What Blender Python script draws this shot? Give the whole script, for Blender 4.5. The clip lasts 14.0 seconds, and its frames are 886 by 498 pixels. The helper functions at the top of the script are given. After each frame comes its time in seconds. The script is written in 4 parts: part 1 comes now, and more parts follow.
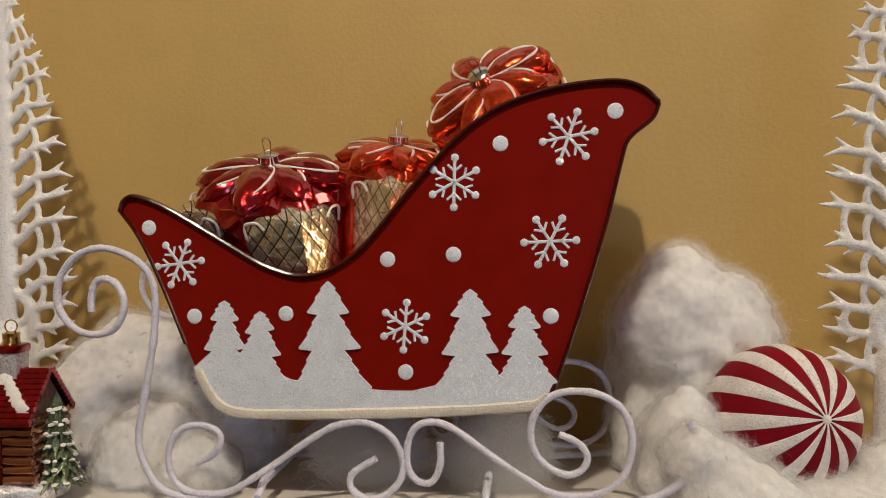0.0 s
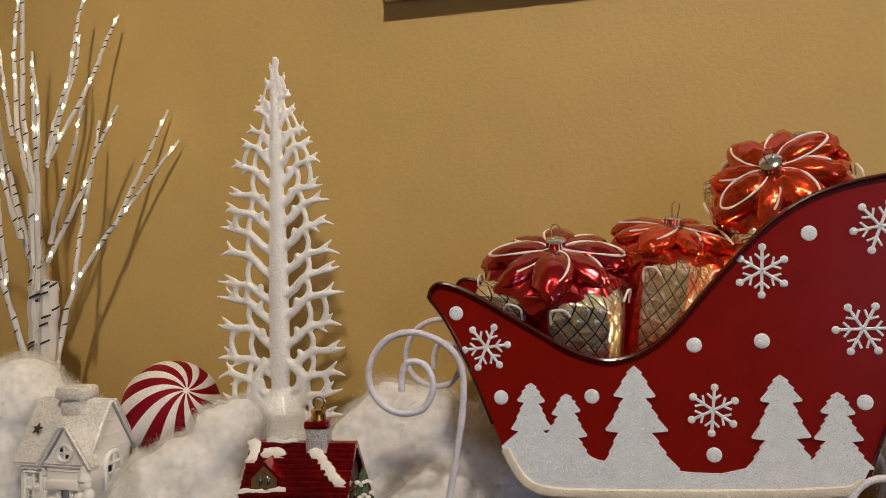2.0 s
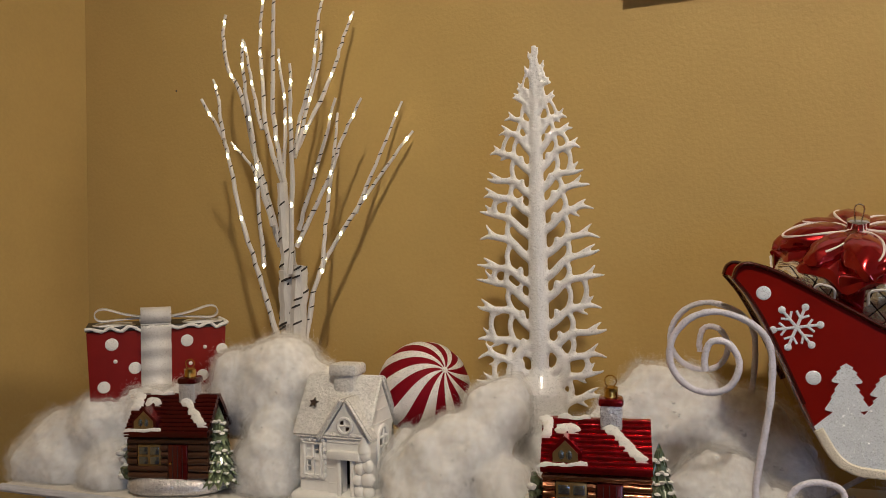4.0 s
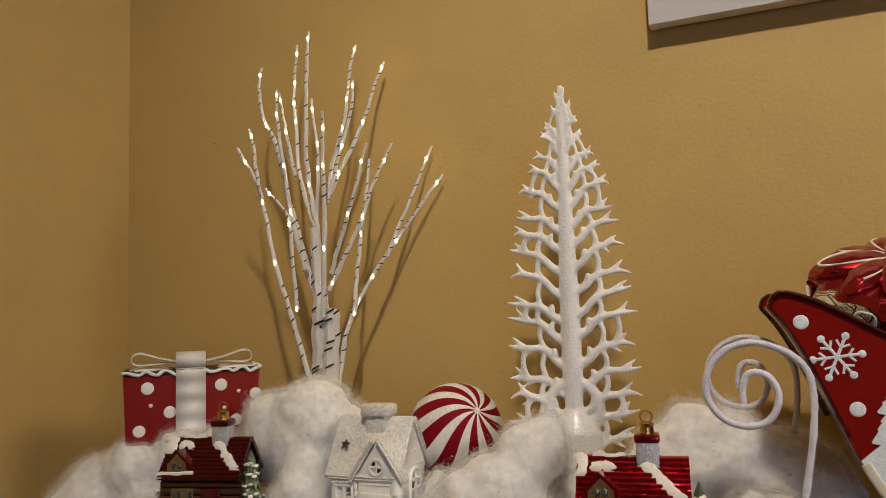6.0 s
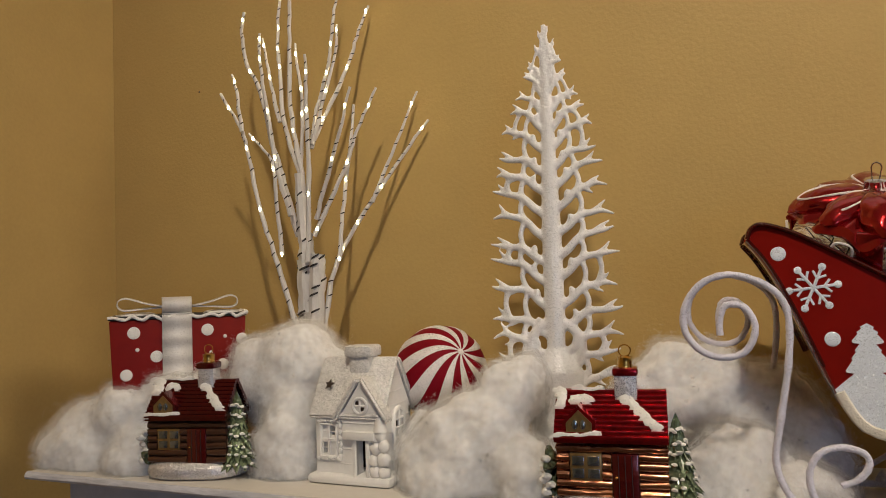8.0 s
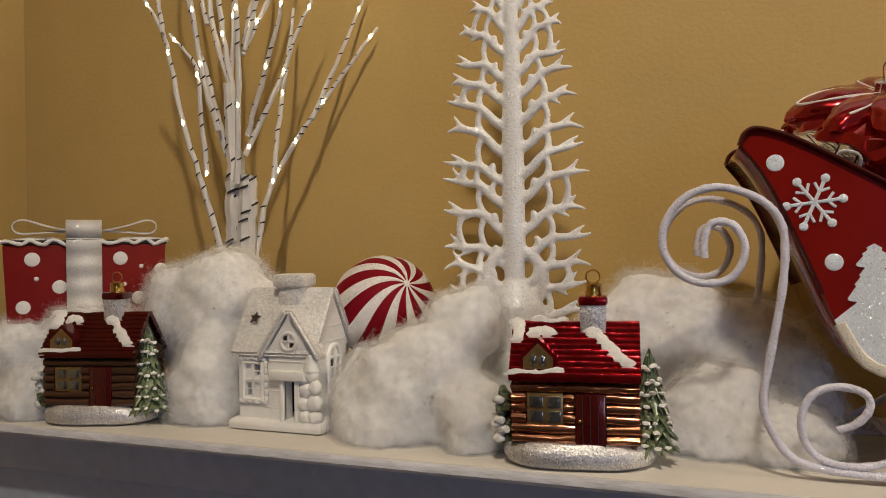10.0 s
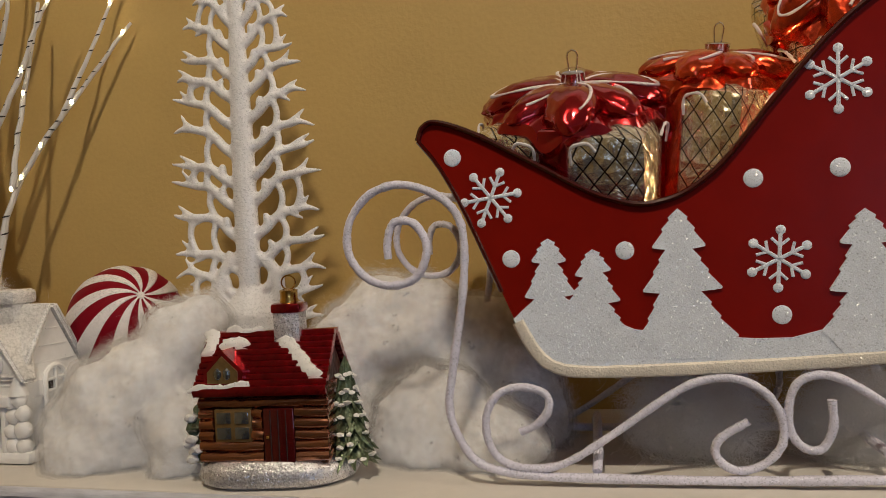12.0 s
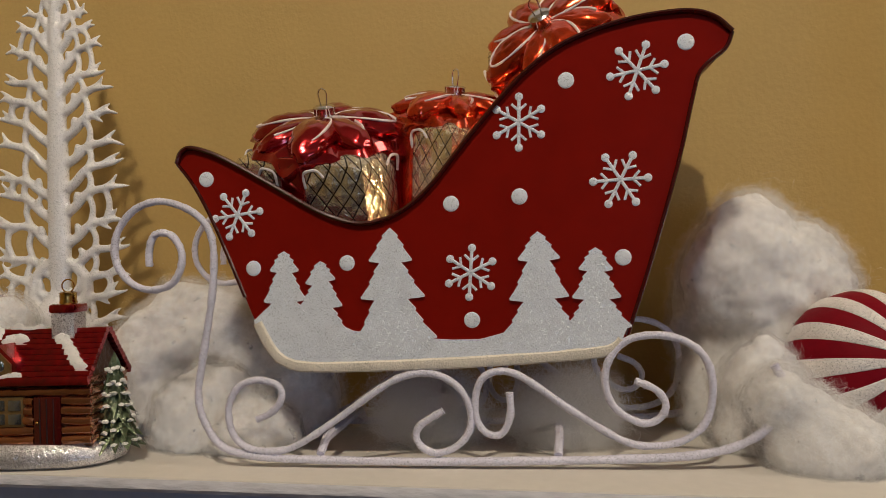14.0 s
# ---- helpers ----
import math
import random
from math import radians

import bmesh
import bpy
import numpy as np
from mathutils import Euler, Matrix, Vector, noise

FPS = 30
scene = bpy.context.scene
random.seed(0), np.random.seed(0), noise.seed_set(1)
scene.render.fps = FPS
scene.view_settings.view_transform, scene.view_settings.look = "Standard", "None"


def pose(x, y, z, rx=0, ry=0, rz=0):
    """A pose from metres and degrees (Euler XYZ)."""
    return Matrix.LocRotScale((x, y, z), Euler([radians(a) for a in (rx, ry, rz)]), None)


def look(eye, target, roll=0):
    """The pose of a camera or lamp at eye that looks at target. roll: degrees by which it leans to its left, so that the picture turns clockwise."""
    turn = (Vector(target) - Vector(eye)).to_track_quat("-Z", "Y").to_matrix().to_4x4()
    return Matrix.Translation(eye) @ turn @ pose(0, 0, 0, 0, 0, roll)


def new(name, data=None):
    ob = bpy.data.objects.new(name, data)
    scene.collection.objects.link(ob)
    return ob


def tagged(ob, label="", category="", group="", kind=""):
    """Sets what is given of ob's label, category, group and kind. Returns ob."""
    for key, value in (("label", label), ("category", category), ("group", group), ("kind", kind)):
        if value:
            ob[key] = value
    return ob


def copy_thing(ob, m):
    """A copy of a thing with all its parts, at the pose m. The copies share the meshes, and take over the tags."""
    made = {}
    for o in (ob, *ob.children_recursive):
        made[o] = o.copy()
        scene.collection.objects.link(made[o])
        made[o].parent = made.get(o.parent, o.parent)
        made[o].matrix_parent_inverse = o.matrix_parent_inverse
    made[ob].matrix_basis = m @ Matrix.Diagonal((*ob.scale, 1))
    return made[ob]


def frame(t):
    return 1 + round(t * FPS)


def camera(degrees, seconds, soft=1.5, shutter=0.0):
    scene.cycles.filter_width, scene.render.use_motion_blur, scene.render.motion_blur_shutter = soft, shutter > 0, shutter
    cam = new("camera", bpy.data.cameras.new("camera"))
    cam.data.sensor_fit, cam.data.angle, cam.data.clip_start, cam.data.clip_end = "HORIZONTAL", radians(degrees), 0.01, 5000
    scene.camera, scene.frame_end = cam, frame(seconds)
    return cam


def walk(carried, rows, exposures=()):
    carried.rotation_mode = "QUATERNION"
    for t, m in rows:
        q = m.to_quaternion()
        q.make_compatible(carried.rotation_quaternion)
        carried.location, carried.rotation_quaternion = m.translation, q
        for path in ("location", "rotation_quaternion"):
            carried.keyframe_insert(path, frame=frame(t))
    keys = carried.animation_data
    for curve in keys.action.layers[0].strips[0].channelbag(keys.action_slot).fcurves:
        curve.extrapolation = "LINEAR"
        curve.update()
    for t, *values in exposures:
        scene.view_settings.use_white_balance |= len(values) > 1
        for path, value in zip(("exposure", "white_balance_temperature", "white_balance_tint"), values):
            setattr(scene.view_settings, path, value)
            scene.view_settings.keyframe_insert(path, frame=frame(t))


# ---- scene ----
cam = camera(61.2, 14.0, soft=0.7)
METRES, EYE, TILT, LEAN, TURN = 0.8, 1.45, -0.75, 0.65, 9.6
ROWS = [
    (0.0, 0.0, 0.0, 0.0, 0.0, 0.0, -0.0),
    (0.5, -0.0338, 0.0031, 0.0121, 0.86, 1.03, 0.14),
    (1.0, -0.0752, -0.0013, 0.0382, 2.17, 1.55, 0.56),
    (1.5, -0.1425, -0.0214, 0.051, 3.67, 1.81, 0.75),
    (2.0, -0.1811, -0.0359, 0.0527, 5.01, 1.48, 0.53),
    (2.5, -0.2324, -0.0425, 0.0506, 6.27, 0.77, 0.14),
    (3.0, -0.3024, -0.0435, 0.0371, 7.7, 0.02, 0.03),
    (3.5, -0.3501, -0.0559, 0.0394, 9.52, 0.05, 0.13),
    (4.0, -0.3616, -0.0758, 0.0375, 11.11, 1.49, 0.31),
    (6.5, -0.353, -0.0727, 0.0066, 14.15, 6.2, 0.95),
    (7.0, -0.3549, -0.0539, -0.0035, 14.24, 5.27, 1.02),
    (7.5, -0.3447, -0.0564, -0.008, 14.41, 4.37, 1.07),
    (8.0, -0.3402, -0.0683, -0.0104, 13.86, 3.47, 1.17),
    (10.5, -0.3469, 0.0626, -0.0535, 9.95, 0.35, 0.29),
    (11.0, -0.3071, 0.0772, -0.0539, 8.44, 0.21, 1.24),
    (11.5, -0.252, 0.0743, -0.0468, 6.8, 0.33, 1.9),
    (12.0, -0.1875, 0.084, -0.0462, 5.28, 0.4, 2.26),
    (12.5, -0.13, 0.0822, -0.0404, 4.22, 0.7, 2.3),
    (13.0, -0.0829, 0.0782, -0.0389, 3.46, 1.18, 2.14),
    (13.5, -0.0437, 0.0526, -0.0374, 2.7, 1.74, 1.7),
    (14.0, -0.0288, 0.0181, -0.0535, 2.0, 1.47, 1.09),
]
walk(cam, [(t, pose(0, 0, EYE, TILT, LEAN, TURN) @ pose(METRES * x, METRES * y, METRES * z, 90 + pitch, roll, yaw)) for t, x, y, z, yaw, pitch, roll in ROWS],
     exposures=[(0.0, 0.13), (1.5, 0.17), (3.3, 0.02), (6.5, 0.08), (7.5, 0.08), (11.0, 0.0), (12.3, -0.12), (14.0, -0.12)])

# ---- light ----
world = bpy.data.worlds.new("world")
scene.world = world
world.use_nodes = True
sky = world.node_tree.nodes.new("ShaderNodeTexSky")
sky.sky_type, sky.sun_disc, sky.sun_elevation, sky.sun_rotation = "NISHITA", False, radians(8), radians(200)
world.node_tree.links.new(sky.outputs[0], world.node_tree.nodes["Background"].inputs[0])
world.node_tree.nodes["Background"].inputs[1].default_value = 0.1


def lamp(name, kind, m, watts, colour, **more):
    data = bpy.data.lights.new(name, kind)
    data.energy, data.color = watts, colour
    for key, value in more.items():
        if key == "cone":
            data.spot_size, data.spot_blend = radians(value), 1.0
        if key == "soft":
            data.shadow_soft_size = value
        if key == "size":
            data.shape, data.size, data.size_y = "RECTANGLE", value[0], value[1]
    ob = new(name, data)
    ob.matrix_world = m
    return ob


# the two warm ceiling downlights of the room and the dusk daylight of a window behind
lamp("ceiling_downlight", "SPOT", look((-0.13, -0.46, 2.62), (-0.16, 0.6, 1.46)), 50, (1.0, 0.86, 0.68), soft=0.035, cone=92)
lamp("ceiling_downlight", "SPOT", look((1.9, 0.0, 2.62), (-1.05, 0.25, 1.5)), 68, (1.0, 0.86, 0.68), soft=0.35, cone=90)
lamp("window_light", "AREA", look((2.55, -4.1, 1.4), (-0.4, 0.4, 1.3)), 24, (0.42, 0.60, 1.0), size=(1.0, 1.3))

# the small warm light tucked among the gifts in the sleigh
lamp("sleigh_light", "POINT", pose(-0.062, 0.462, 1.425), 0.3, (1.0, 0.72, 0.36), soft=0.006)

# ---- materials ----


def material(name, colour, rough=0.5, metal=0.0, vary=0.12, grain=300.0, bump=0.15, spec=0.5, glitter=0.0, coat=0.0, streak=None, rand=0.0, sheen=0.0):
    """A procedural surface: two scales of colour noise, bump, and for frosted things sparkling flakes."""
    m = bpy.data.materials.new(name)
    m.use_nodes = True
    nt = m.node_tree
    n, l = nt.nodes, nt.links
    p = n["Principled BSDF"]
    p.inputs["Roughness"].default_value, p.inputs["Metallic"].default_value = rough, metal
    p.inputs["Specular IOR Level"].default_value = spec
    p.inputs["Coat Weight"].default_value, p.inputs["Coat Roughness"].default_value = coat, 0.06
    p.inputs["Sheen Weight"].default_value = sheen
    tc = n.new("ShaderNodeTexCoord")
    src = tc.outputs["Object"]
    if streak:
        mp = n.new("ShaderNodeMapping")
        mp.inputs["Scale"].default_value = streak
        l.new(src, mp.inputs[0])
        src = mp.outputs[0]
    a = n.new("ShaderNodeTexNoise")
    a.inputs["Scale"].default_value, a.inputs["Detail"].default_value = grain, 4
    b = n.new("ShaderNodeTexNoise")
    b.inputs["Scale"].default_value, b.inputs["Detail"].default_value = grain * 0.08, 3
    l.new(src, a.inputs["Vector"])
    l.new(src, b.inputs["Vector"])
    add = n.new("ShaderNodeMath")
    add.operation = "ADD"
    l.new(a.outputs["Fac"], add.inputs[0])
    l.new(b.outputs["Fac"], add.inputs[1])
    ramp = n.new("ShaderNodeMapRange")
    ramp.inputs["From Min"].default_value, ramp.inputs["From Max"].default_value = 0.6, 1.4
    ramp.inputs["To Min"].default_value, ramp.inputs["To Max"].default_value = 1 - vary, 1 + vary
    l.new(add.outputs[0], ramp.inputs["Value"])
    value = ramp.outputs[0]
    if rand:
        info = n.new("ShaderNodeObjectInfo")
        r = n.new("ShaderNodeMapRange")
        r.inputs["To Min"].default_value, r.inputs["To Max"].default_value = 1 - rand, 1 + rand
        l.new(info.outputs["Random"], r.inputs["Value"])
        mul = n.new("ShaderNodeMath")
        mul.operation = "MULTIPLY"
        l.new(value, mul.inputs[0])
        l.new(r.outputs[0], mul.inputs[1])
        value = mul.outputs[0]
    mix = n.new("ShaderNodeVectorMath")
    mix.operation = "SCALE"
    mix.inputs[0].default_value = colour[:3]
    l.new(value, mix.inputs["Scale"])
    l.new(mix.outputs[0], p.inputs["Base Color"])
    bm_ = n.new("ShaderNodeBump")
    bm_.inputs["Strength"].default_value, bm_.inputs["Distance"].default_value = bump, 0.4 / grain
    l.new(a.outputs["Fac"], bm_.inputs["Height"])
    last = bm_.outputs[0]
    if glitter:
        v = n.new("ShaderNodeTexVoronoi")
        v.inputs["Scale"].default_value = 1700.0
        l.new(tc.outputs["Object"], v.inputs["Vector"])
        sep = n.new("ShaderNodeSeparateColor")
        l.new(v.outputs["Color"], sep.inputs[0])
        cut = n.new("ShaderNodeMath")
        cut.operation = "GREATER_THAN"
        cut.inputs[1].default_value = 1 - glitter
        l.new(sep.outputs[0], cut.inputs[0])
        sub = n.new("ShaderNodeVectorMath")
        sub.operation = "SUBTRACT"
        sub.inputs[1].default_value = (0.5, 0.5, 0.5)
        l.new(v.outputs["Color"], sub.inputs[0])
        sc = n.new("ShaderNodeVectorMath")
        sc.operation = "SCALE"
        l.new(sub.outputs[0], sc.inputs[0])
        soft_ = n.new("ShaderNodeMath")
        soft_.operation = "MULTIPLY"
        soft_.inputs[1].default_value = 0.75
        l.new(cut.outputs[0], soft_.inputs[0])
        l.new(soft_.outputs[0], sc.inputs["Scale"])
        ad = n.new("ShaderNodeVectorMath")
        ad.operation = "ADD"
        l.new(last, ad.inputs[0])
        l.new(sc.outputs[0], ad.inputs[1])
        nm = n.new("ShaderNodeVectorMath")
        nm.operation = "NORMALIZE"
        l.new(ad.outputs[0], nm.inputs[0])
        last = nm.outputs[0]
        rr = n.new("ShaderNodeMapRange")
        rr.inputs["To Min"].default_value, rr.inputs["To Max"].default_value = rough, 0.16
        l.new(cut.outputs[0], rr.inputs["Value"])
        ior = n.new("ShaderNodeMapRange")
        ior.inputs["To Min"].default_value, ior.inputs["To Max"].default_value = 1.5, 3.2
        l.new(cut.outputs[0], ior.inputs["Value"])
        l.new(ior.outputs[0], p.inputs["IOR"])
        l.new(rr.outputs[0], p.inputs["Roughness"])
    l.new(last, p.inputs["Normal"])
    return m


def cotton_material():
    m = bpy.data.materials.new("cotton")
    m.use_nodes = True
    n, l = m.node_tree.nodes, m.node_tree.links
    p = n["Principled BSDF"]
    p.inputs["Roughness"].default_value, p.inputs["Specular IOR Level"].default_value = 0.95, 0.05
    p.inputs["Subsurface Weight"].default_value, p.inputs["Subsurface Scale"].default_value = 0.9, 0.020
    p.inputs["Subsurface Radius"].default_value = (1.0, 0.95, 0.9)
    tc, noise_ = n.new("ShaderNodeTexCoord"), n.new("ShaderNodeTexNoise")
    noise_.inputs["Scale"].default_value, noise_.inputs["Detail"].default_value = 190, 7
    ramp = n.new("ShaderNodeValToRGB")
    ramp.color_ramp.elements[0].position, ramp.color_ramp.elements[0].color = 0.3, (0.82, 0.81, 0.795, 1)
    ramp.color_ramp.elements[1].position, ramp.color_ramp.elements[1].color = 0.7, (0.88, 0.875, 0.86, 1)
    bump = n.new("ShaderNodeBump")
    bump.inputs["Strength"].default_value, bump.inputs["Distance"].default_value = 0.12, 0.002
    l.new(tc.outputs["Object"], noise_.inputs["Vector"])
    l.new(noise_.outputs["Fac"], ramp.inputs[0])
    l.new(noise_.outputs["Fac"], bump.inputs["Height"])
    l.new(ramp.outputs[0], p.inputs["Base Color"])
    l.new(bump.outputs[0], p.inputs["Normal"])
    return m


def fibre_material():
    m = bpy.data.materials.new("cotton_fibre")
    m.use_nodes = True
    n, l = m.node_tree.nodes, m.node_tree.links
    n.remove(n["Principled BSDF"])
    d, t, mix, info = n.new("ShaderNodeBsdfDiffuse"), n.new("ShaderNodeBsdfTranslucent"), n.new("ShaderNodeMixShader"), n.new("ShaderNodeNewGeometry")
    ramp = n.new("ShaderNodeValToRGB")
    ramp.color_ramp.elements[0].color, ramp.color_ramp.elements[1].color = (0.90, 0.895, 0.885, 1), (0.95, 0.945, 0.94, 1)
    l.new(info.outputs["Random Per Island"], ramp.inputs[0])
    for s in (d, t):
        l.new(ramp.outputs[0], s.inputs["Color"])
    mix.inputs[0].default_value = 0.5
    l.new(d.outputs[0], mix.inputs[1])
    l.new(t.outputs[0], mix.inputs[2])
    l.new(mix.outputs[0], n["Material Output"].inputs[0])
    return m


def gauze_material(name, cover, low=0.12, high=0.90):
    """Cotton teased so thin that one sees between its fibres."""
    m = fibre_material()
    m.name = name
    n, l = m.node_tree.nodes, m.node_tree.links
    out = n["Material Output"]
    fill = out.inputs[0].links[0].from_socket
    tc, t1 = n.new("ShaderNodeTexCoord"), n.new("ShaderNodeTexNoise")
    t1.inputs["Scale"].default_value, t1.inputs["Detail"].default_value = 160, 6
    l.new(tc.outputs["Object"], t1.inputs["Vector"])
    rng_ = n.new("ShaderNodeMapRange")
    rng_.inputs["From Min"].default_value, rng_.inputs["From Max"].default_value = low, high
    rng_.inputs["To Min"].default_value, rng_.inputs["To Max"].default_value = 0.0, cover
    l.new(t1.outputs["Fac"], rng_.inputs["Value"])
    clear, mix = n.new("ShaderNodeBsdfTransparent"), n.new("ShaderNodeMixShader")
    l.new(rng_.outputs[0], mix.inputs[0])
    l.new(clear.outputs[0], mix.inputs[1])
    l.new(fill, mix.inputs[2])
    l.new(mix.outputs[0], out.inputs[0])
    return m


def quilt_material(name, colour, gap):
    """Silvered glass pressed into small diamonds, with dark lines between them."""
    m = material(name, colour, rough=0.2, metal=0.8, vary=0.5, grain=180, bump=0.9, coat=0.5)
    n, l = m.node_tree.nodes, m.node_tree.links
    p = n["Principled BSDF"]
    tc = n.new("ShaderNodeTexCoord")
    sep = n.new("ShaderNodeSeparateXYZ")
    l.new(tc.outputs["Object"], sep.inputs[0])

    def op(kind, a, b=None):
        q = n.new("ShaderNodeMath")
        q.operation = kind
        for i, s in enumerate((a, b)):
            if s is None:
                continue
            if isinstance(s, (int, float)):
                q.inputs[i].default_value = s
            else:
                l.new(s, q.inputs[i])
        return q.outputs[0]
    across = op("ADD", sep.outputs[0], sep.outputs[1])
    k = 1 / 0.0112
    one = op("PINGPONG", op("MULTIPLY", op("ADD", across, op("MULTIPLY", sep.outputs[2], 0.8)), k), 0.5)
    two = op("PINGPONG", op("MULTIPLY", op("SUBTRACT", across, op("MULTIPLY", sep.outputs[2], 0.8)), k), 0.5)
    edge = op("MINIMUM", one, two)
    line = op("LESS_THAN", edge, gap)
    base = p.inputs["Base Color"].links[0].from_socket
    mix = n.new("ShaderNodeMixRGB")
    mix.inputs[2].default_value = (0.03, 0.022, 0.015, 1)
    l.new(base, mix.inputs[1])
    l.new(line, mix.inputs[0])
    l.new(mix.outputs[0], p.inputs["Base Color"])
    b = n.new("ShaderNodeBump")
    b.inputs["Strength"].default_value, b.inputs["Distance"].default_value = 0.45, 0.003
    l.new(edge, b.inputs["Height"])
    l.new(p.inputs["Normal"].links[0].from_socket, b.inputs["Normal"])
    l.new(b.outputs[0], p.inputs["Normal"])
    return m


def glow_material(name, colour, strength):
    m = bpy.data.materials.new(name)
    m.use_nodes = True
    p = m.node_tree.nodes["Principled BSDF"]
    p.inputs["Base Color"].default_value = (*colour, 1)
    p.inputs["Emission Color"].default_value = (*colour, 1)
    p.inputs["Emission Strength"].default_value = strength
    return m


WALL = material("wall_paint", (0.52, 0.36, 0.130), 0.55, vary=0.05, grain=260, bump=0.22, spec=0.3)
CEIL = material("ceiling_paint", (0.72, 0.68, 0.6), 0.8, vary=0.04)
FLOOR = material("floor_wood", (0.22, 0.12, 0.06), 0.45, vary=0.3, grain=40, streak=(1, 12, 1))
SHELF = material("shelf_paint", (0.70, 0.66, 0.60), 0.5, vary=0.05, grain=120, bump=0.1)
# the shelf's white with brush streaks, greyed and blued to hold the cool shade
SHELF_EDGE = material("shelf_edge_cool_shade", (0.52, 0.52, 0.56), 0.6, vary=0.28, grain=260, bump=1.0, streak=(0.25, 1, 1))
# white mantel front; the slate blue is daylight shade put into the colour
MOULDING = material("white_paint_blue_shade", (0.40, 0.45, 0.57), 0.55, vary=0.12, grain=120, bump=0.15)
CANVAS = material("canvas", (0.66, 0.64, 0.66), 0.8, vary=0.05, grain=900, bump=0.3)
RED = material("red_enamel", (0.21, 0.0070, 0.0030), 0.3, vary=0.14, grain=50, bump=0.03, spec=0.10, coat=0.03)
RED_SHEET = material("glossy_red_sheet", (0.20, 0.010, 0.004), 0.16, vary=0.10, grain=50, bump=0.03, spec=0.6, coat=1.0)
RED_RIM = material("dark_red_rim", (0.055, 0.004, 0.003), 0.2, vary=0.2, grain=80, bump=0.05, coat=0.5)
RED_TIN = material("red_tin", (0.19, 0.008, 0.005), 0.5, vary=0.16, grain=60, bump=0.05, spec=0.15)
SNOW = material("white_glitter_paint", (0.76, 0.80, 0.85), 0.6, vary=0.10, grain=1500, bump=0.5, glitter=0.2)
CREAM = material("cream_glitter_edge", (0.72, 0.66, 0.55), 0.6, vary=0.15, grain=900, bump=1.0, glitter=0.07)
FROST = material("frosted_wire", (0.70, 0.68, 0.78), 0.5, vary=0.2, grain=700, bump=1.0, glitter=0.12)
CERAMIC = material("white_ceramic", (0.86, 0.84, 0.80), 0.4, vary=0.05, grain=220, bump=0.12, coat=0.15)
TREE = material("white_glitter_tree", (0.80, 0.785, 0.77), 0.32, vary=0.08, grain=400, bump=0.5, glitter=0.16, coat=0.4)
ROOF_SNOW = material("glitter_snow_roof", (0.70, 0.68, 0.65), 0.42, vary=0.3, grain=420, bump=1.0, glitter=0.25)
SNOW_BASE = material("silver_glitter_snow", (0.62, 0.60, 0.60), 0.28, metal=0.5, vary=0.35, grain=420, bump=1.0, glitter=0.22)
PATCH = material("white_snow_paint", (0.80, 0.78, 0.74), 0.6, vary=0.08, grain=700, bump=1.0, glitter=0.04)
DARK = material("dark_inside", (0.035, 0.02, 0.012), 0.8, vary=0.2)
BALL_RED = material("crimson_flock", (0.21, 0.002, 0.010), 0.6, vary=0.12, grain=300, bump=0.1, spec=0.12)
BALL_WHITE = material("white_glitter_stripe", (0.78, 0.74, 0.71), 0.5, vary=0.2, grain=700, bump=1.0, glitter=0.12)
COTTON = cotton_material()
FIBRE = fibre_material()
GAUZE = gauze_material("cotton_gauze", 0.36)
GAUZE_THIN = gauze_material("cotton_haze", 0.20)
GLASS_RED = material("red_mirror_glass", (0.32, 0.006, 0.008), 0.19, metal=0.8, vary=0.35, grain=70, bump=0.10, coat=0.8)
GLASS_ORANGE = material("orange_red_mirror_glass", (0.60, 0.055, 0.012), 0.20, metal=0.8, vary=0.6, grain=260, bump=0.3, coat=0.6)
QUILT = quilt_material("silver_gold_quilted_glass", (0.78, 0.70, 0.52), 0.045)
QUILT_MAT = quilt_material("cream_gold_quilted_glass", (0.86, 0.76, 0.52), 0.035)
PIPING = material("white_piping", (0.80, 0.74, 0.70), 0.5, vary=0.08, grain=600, bump=0.5, glitter=0.03)
SILVER = material("silver_cap", (0.72, 0.72, 0.72), 0.18, metal=1.0, vary=0.1, bump=0.05)
GOLD = material("gold_cap", (0.62, 0.38, 0.10), 0.25, metal=1.0, vary=0.2, bump=0.1)
COPPER = material("copper_log_glass", (0.56, 0.25, 0.14), 0.2, metal=0.95, vary=0.45, grain=260, bump=0.6, streak=(0.12, 1, 1), coat=0.5)
DARK_LOG = material("brown_log_glass", (0.10, 0.045, 0.028), 0.28, metal=0.5, vary=0.4, grain=260, bump=0.6, streak=(0.12, 1, 1), coat=0.4)
ROOF_RED = material("red_roof_glass", (0.40, 0.008, 0.016), 0.18, metal=0.85, vary=0.6, grain=200, bump=0.25, coat=0.8)
ROOF_DARK = material("maroon_roof_glass", (0.11, 0.005, 0.006), 0.2, metal=0.7, vary=0.4, grain=200, bump=0.25, coat=0.6)
DOOR_RED = material("maroon_door_glass", (0.10, 0.006, 0.006), 0.2, metal=0.4, vary=0.3, grain=200, bump=0.2, coat=0.8)
PANE = material("silver_window_glass", (0.30, 0.33, 0.36), 0.1, metal=0.9, vary=0.5, grain=150, bump=0.3, coat=0.6)
MULLION = material("gold_window_frame", (0.34, 0.22, 0.09), 0.3, metal=0.7, vary=0.3)
PINE = material("green_frosted_glass", (0.11, 0.14, 0.075), 0.25, metal=0.4, vary=0.9, grain=220, bump=0.9, coat=0.6, glitter=0.05)
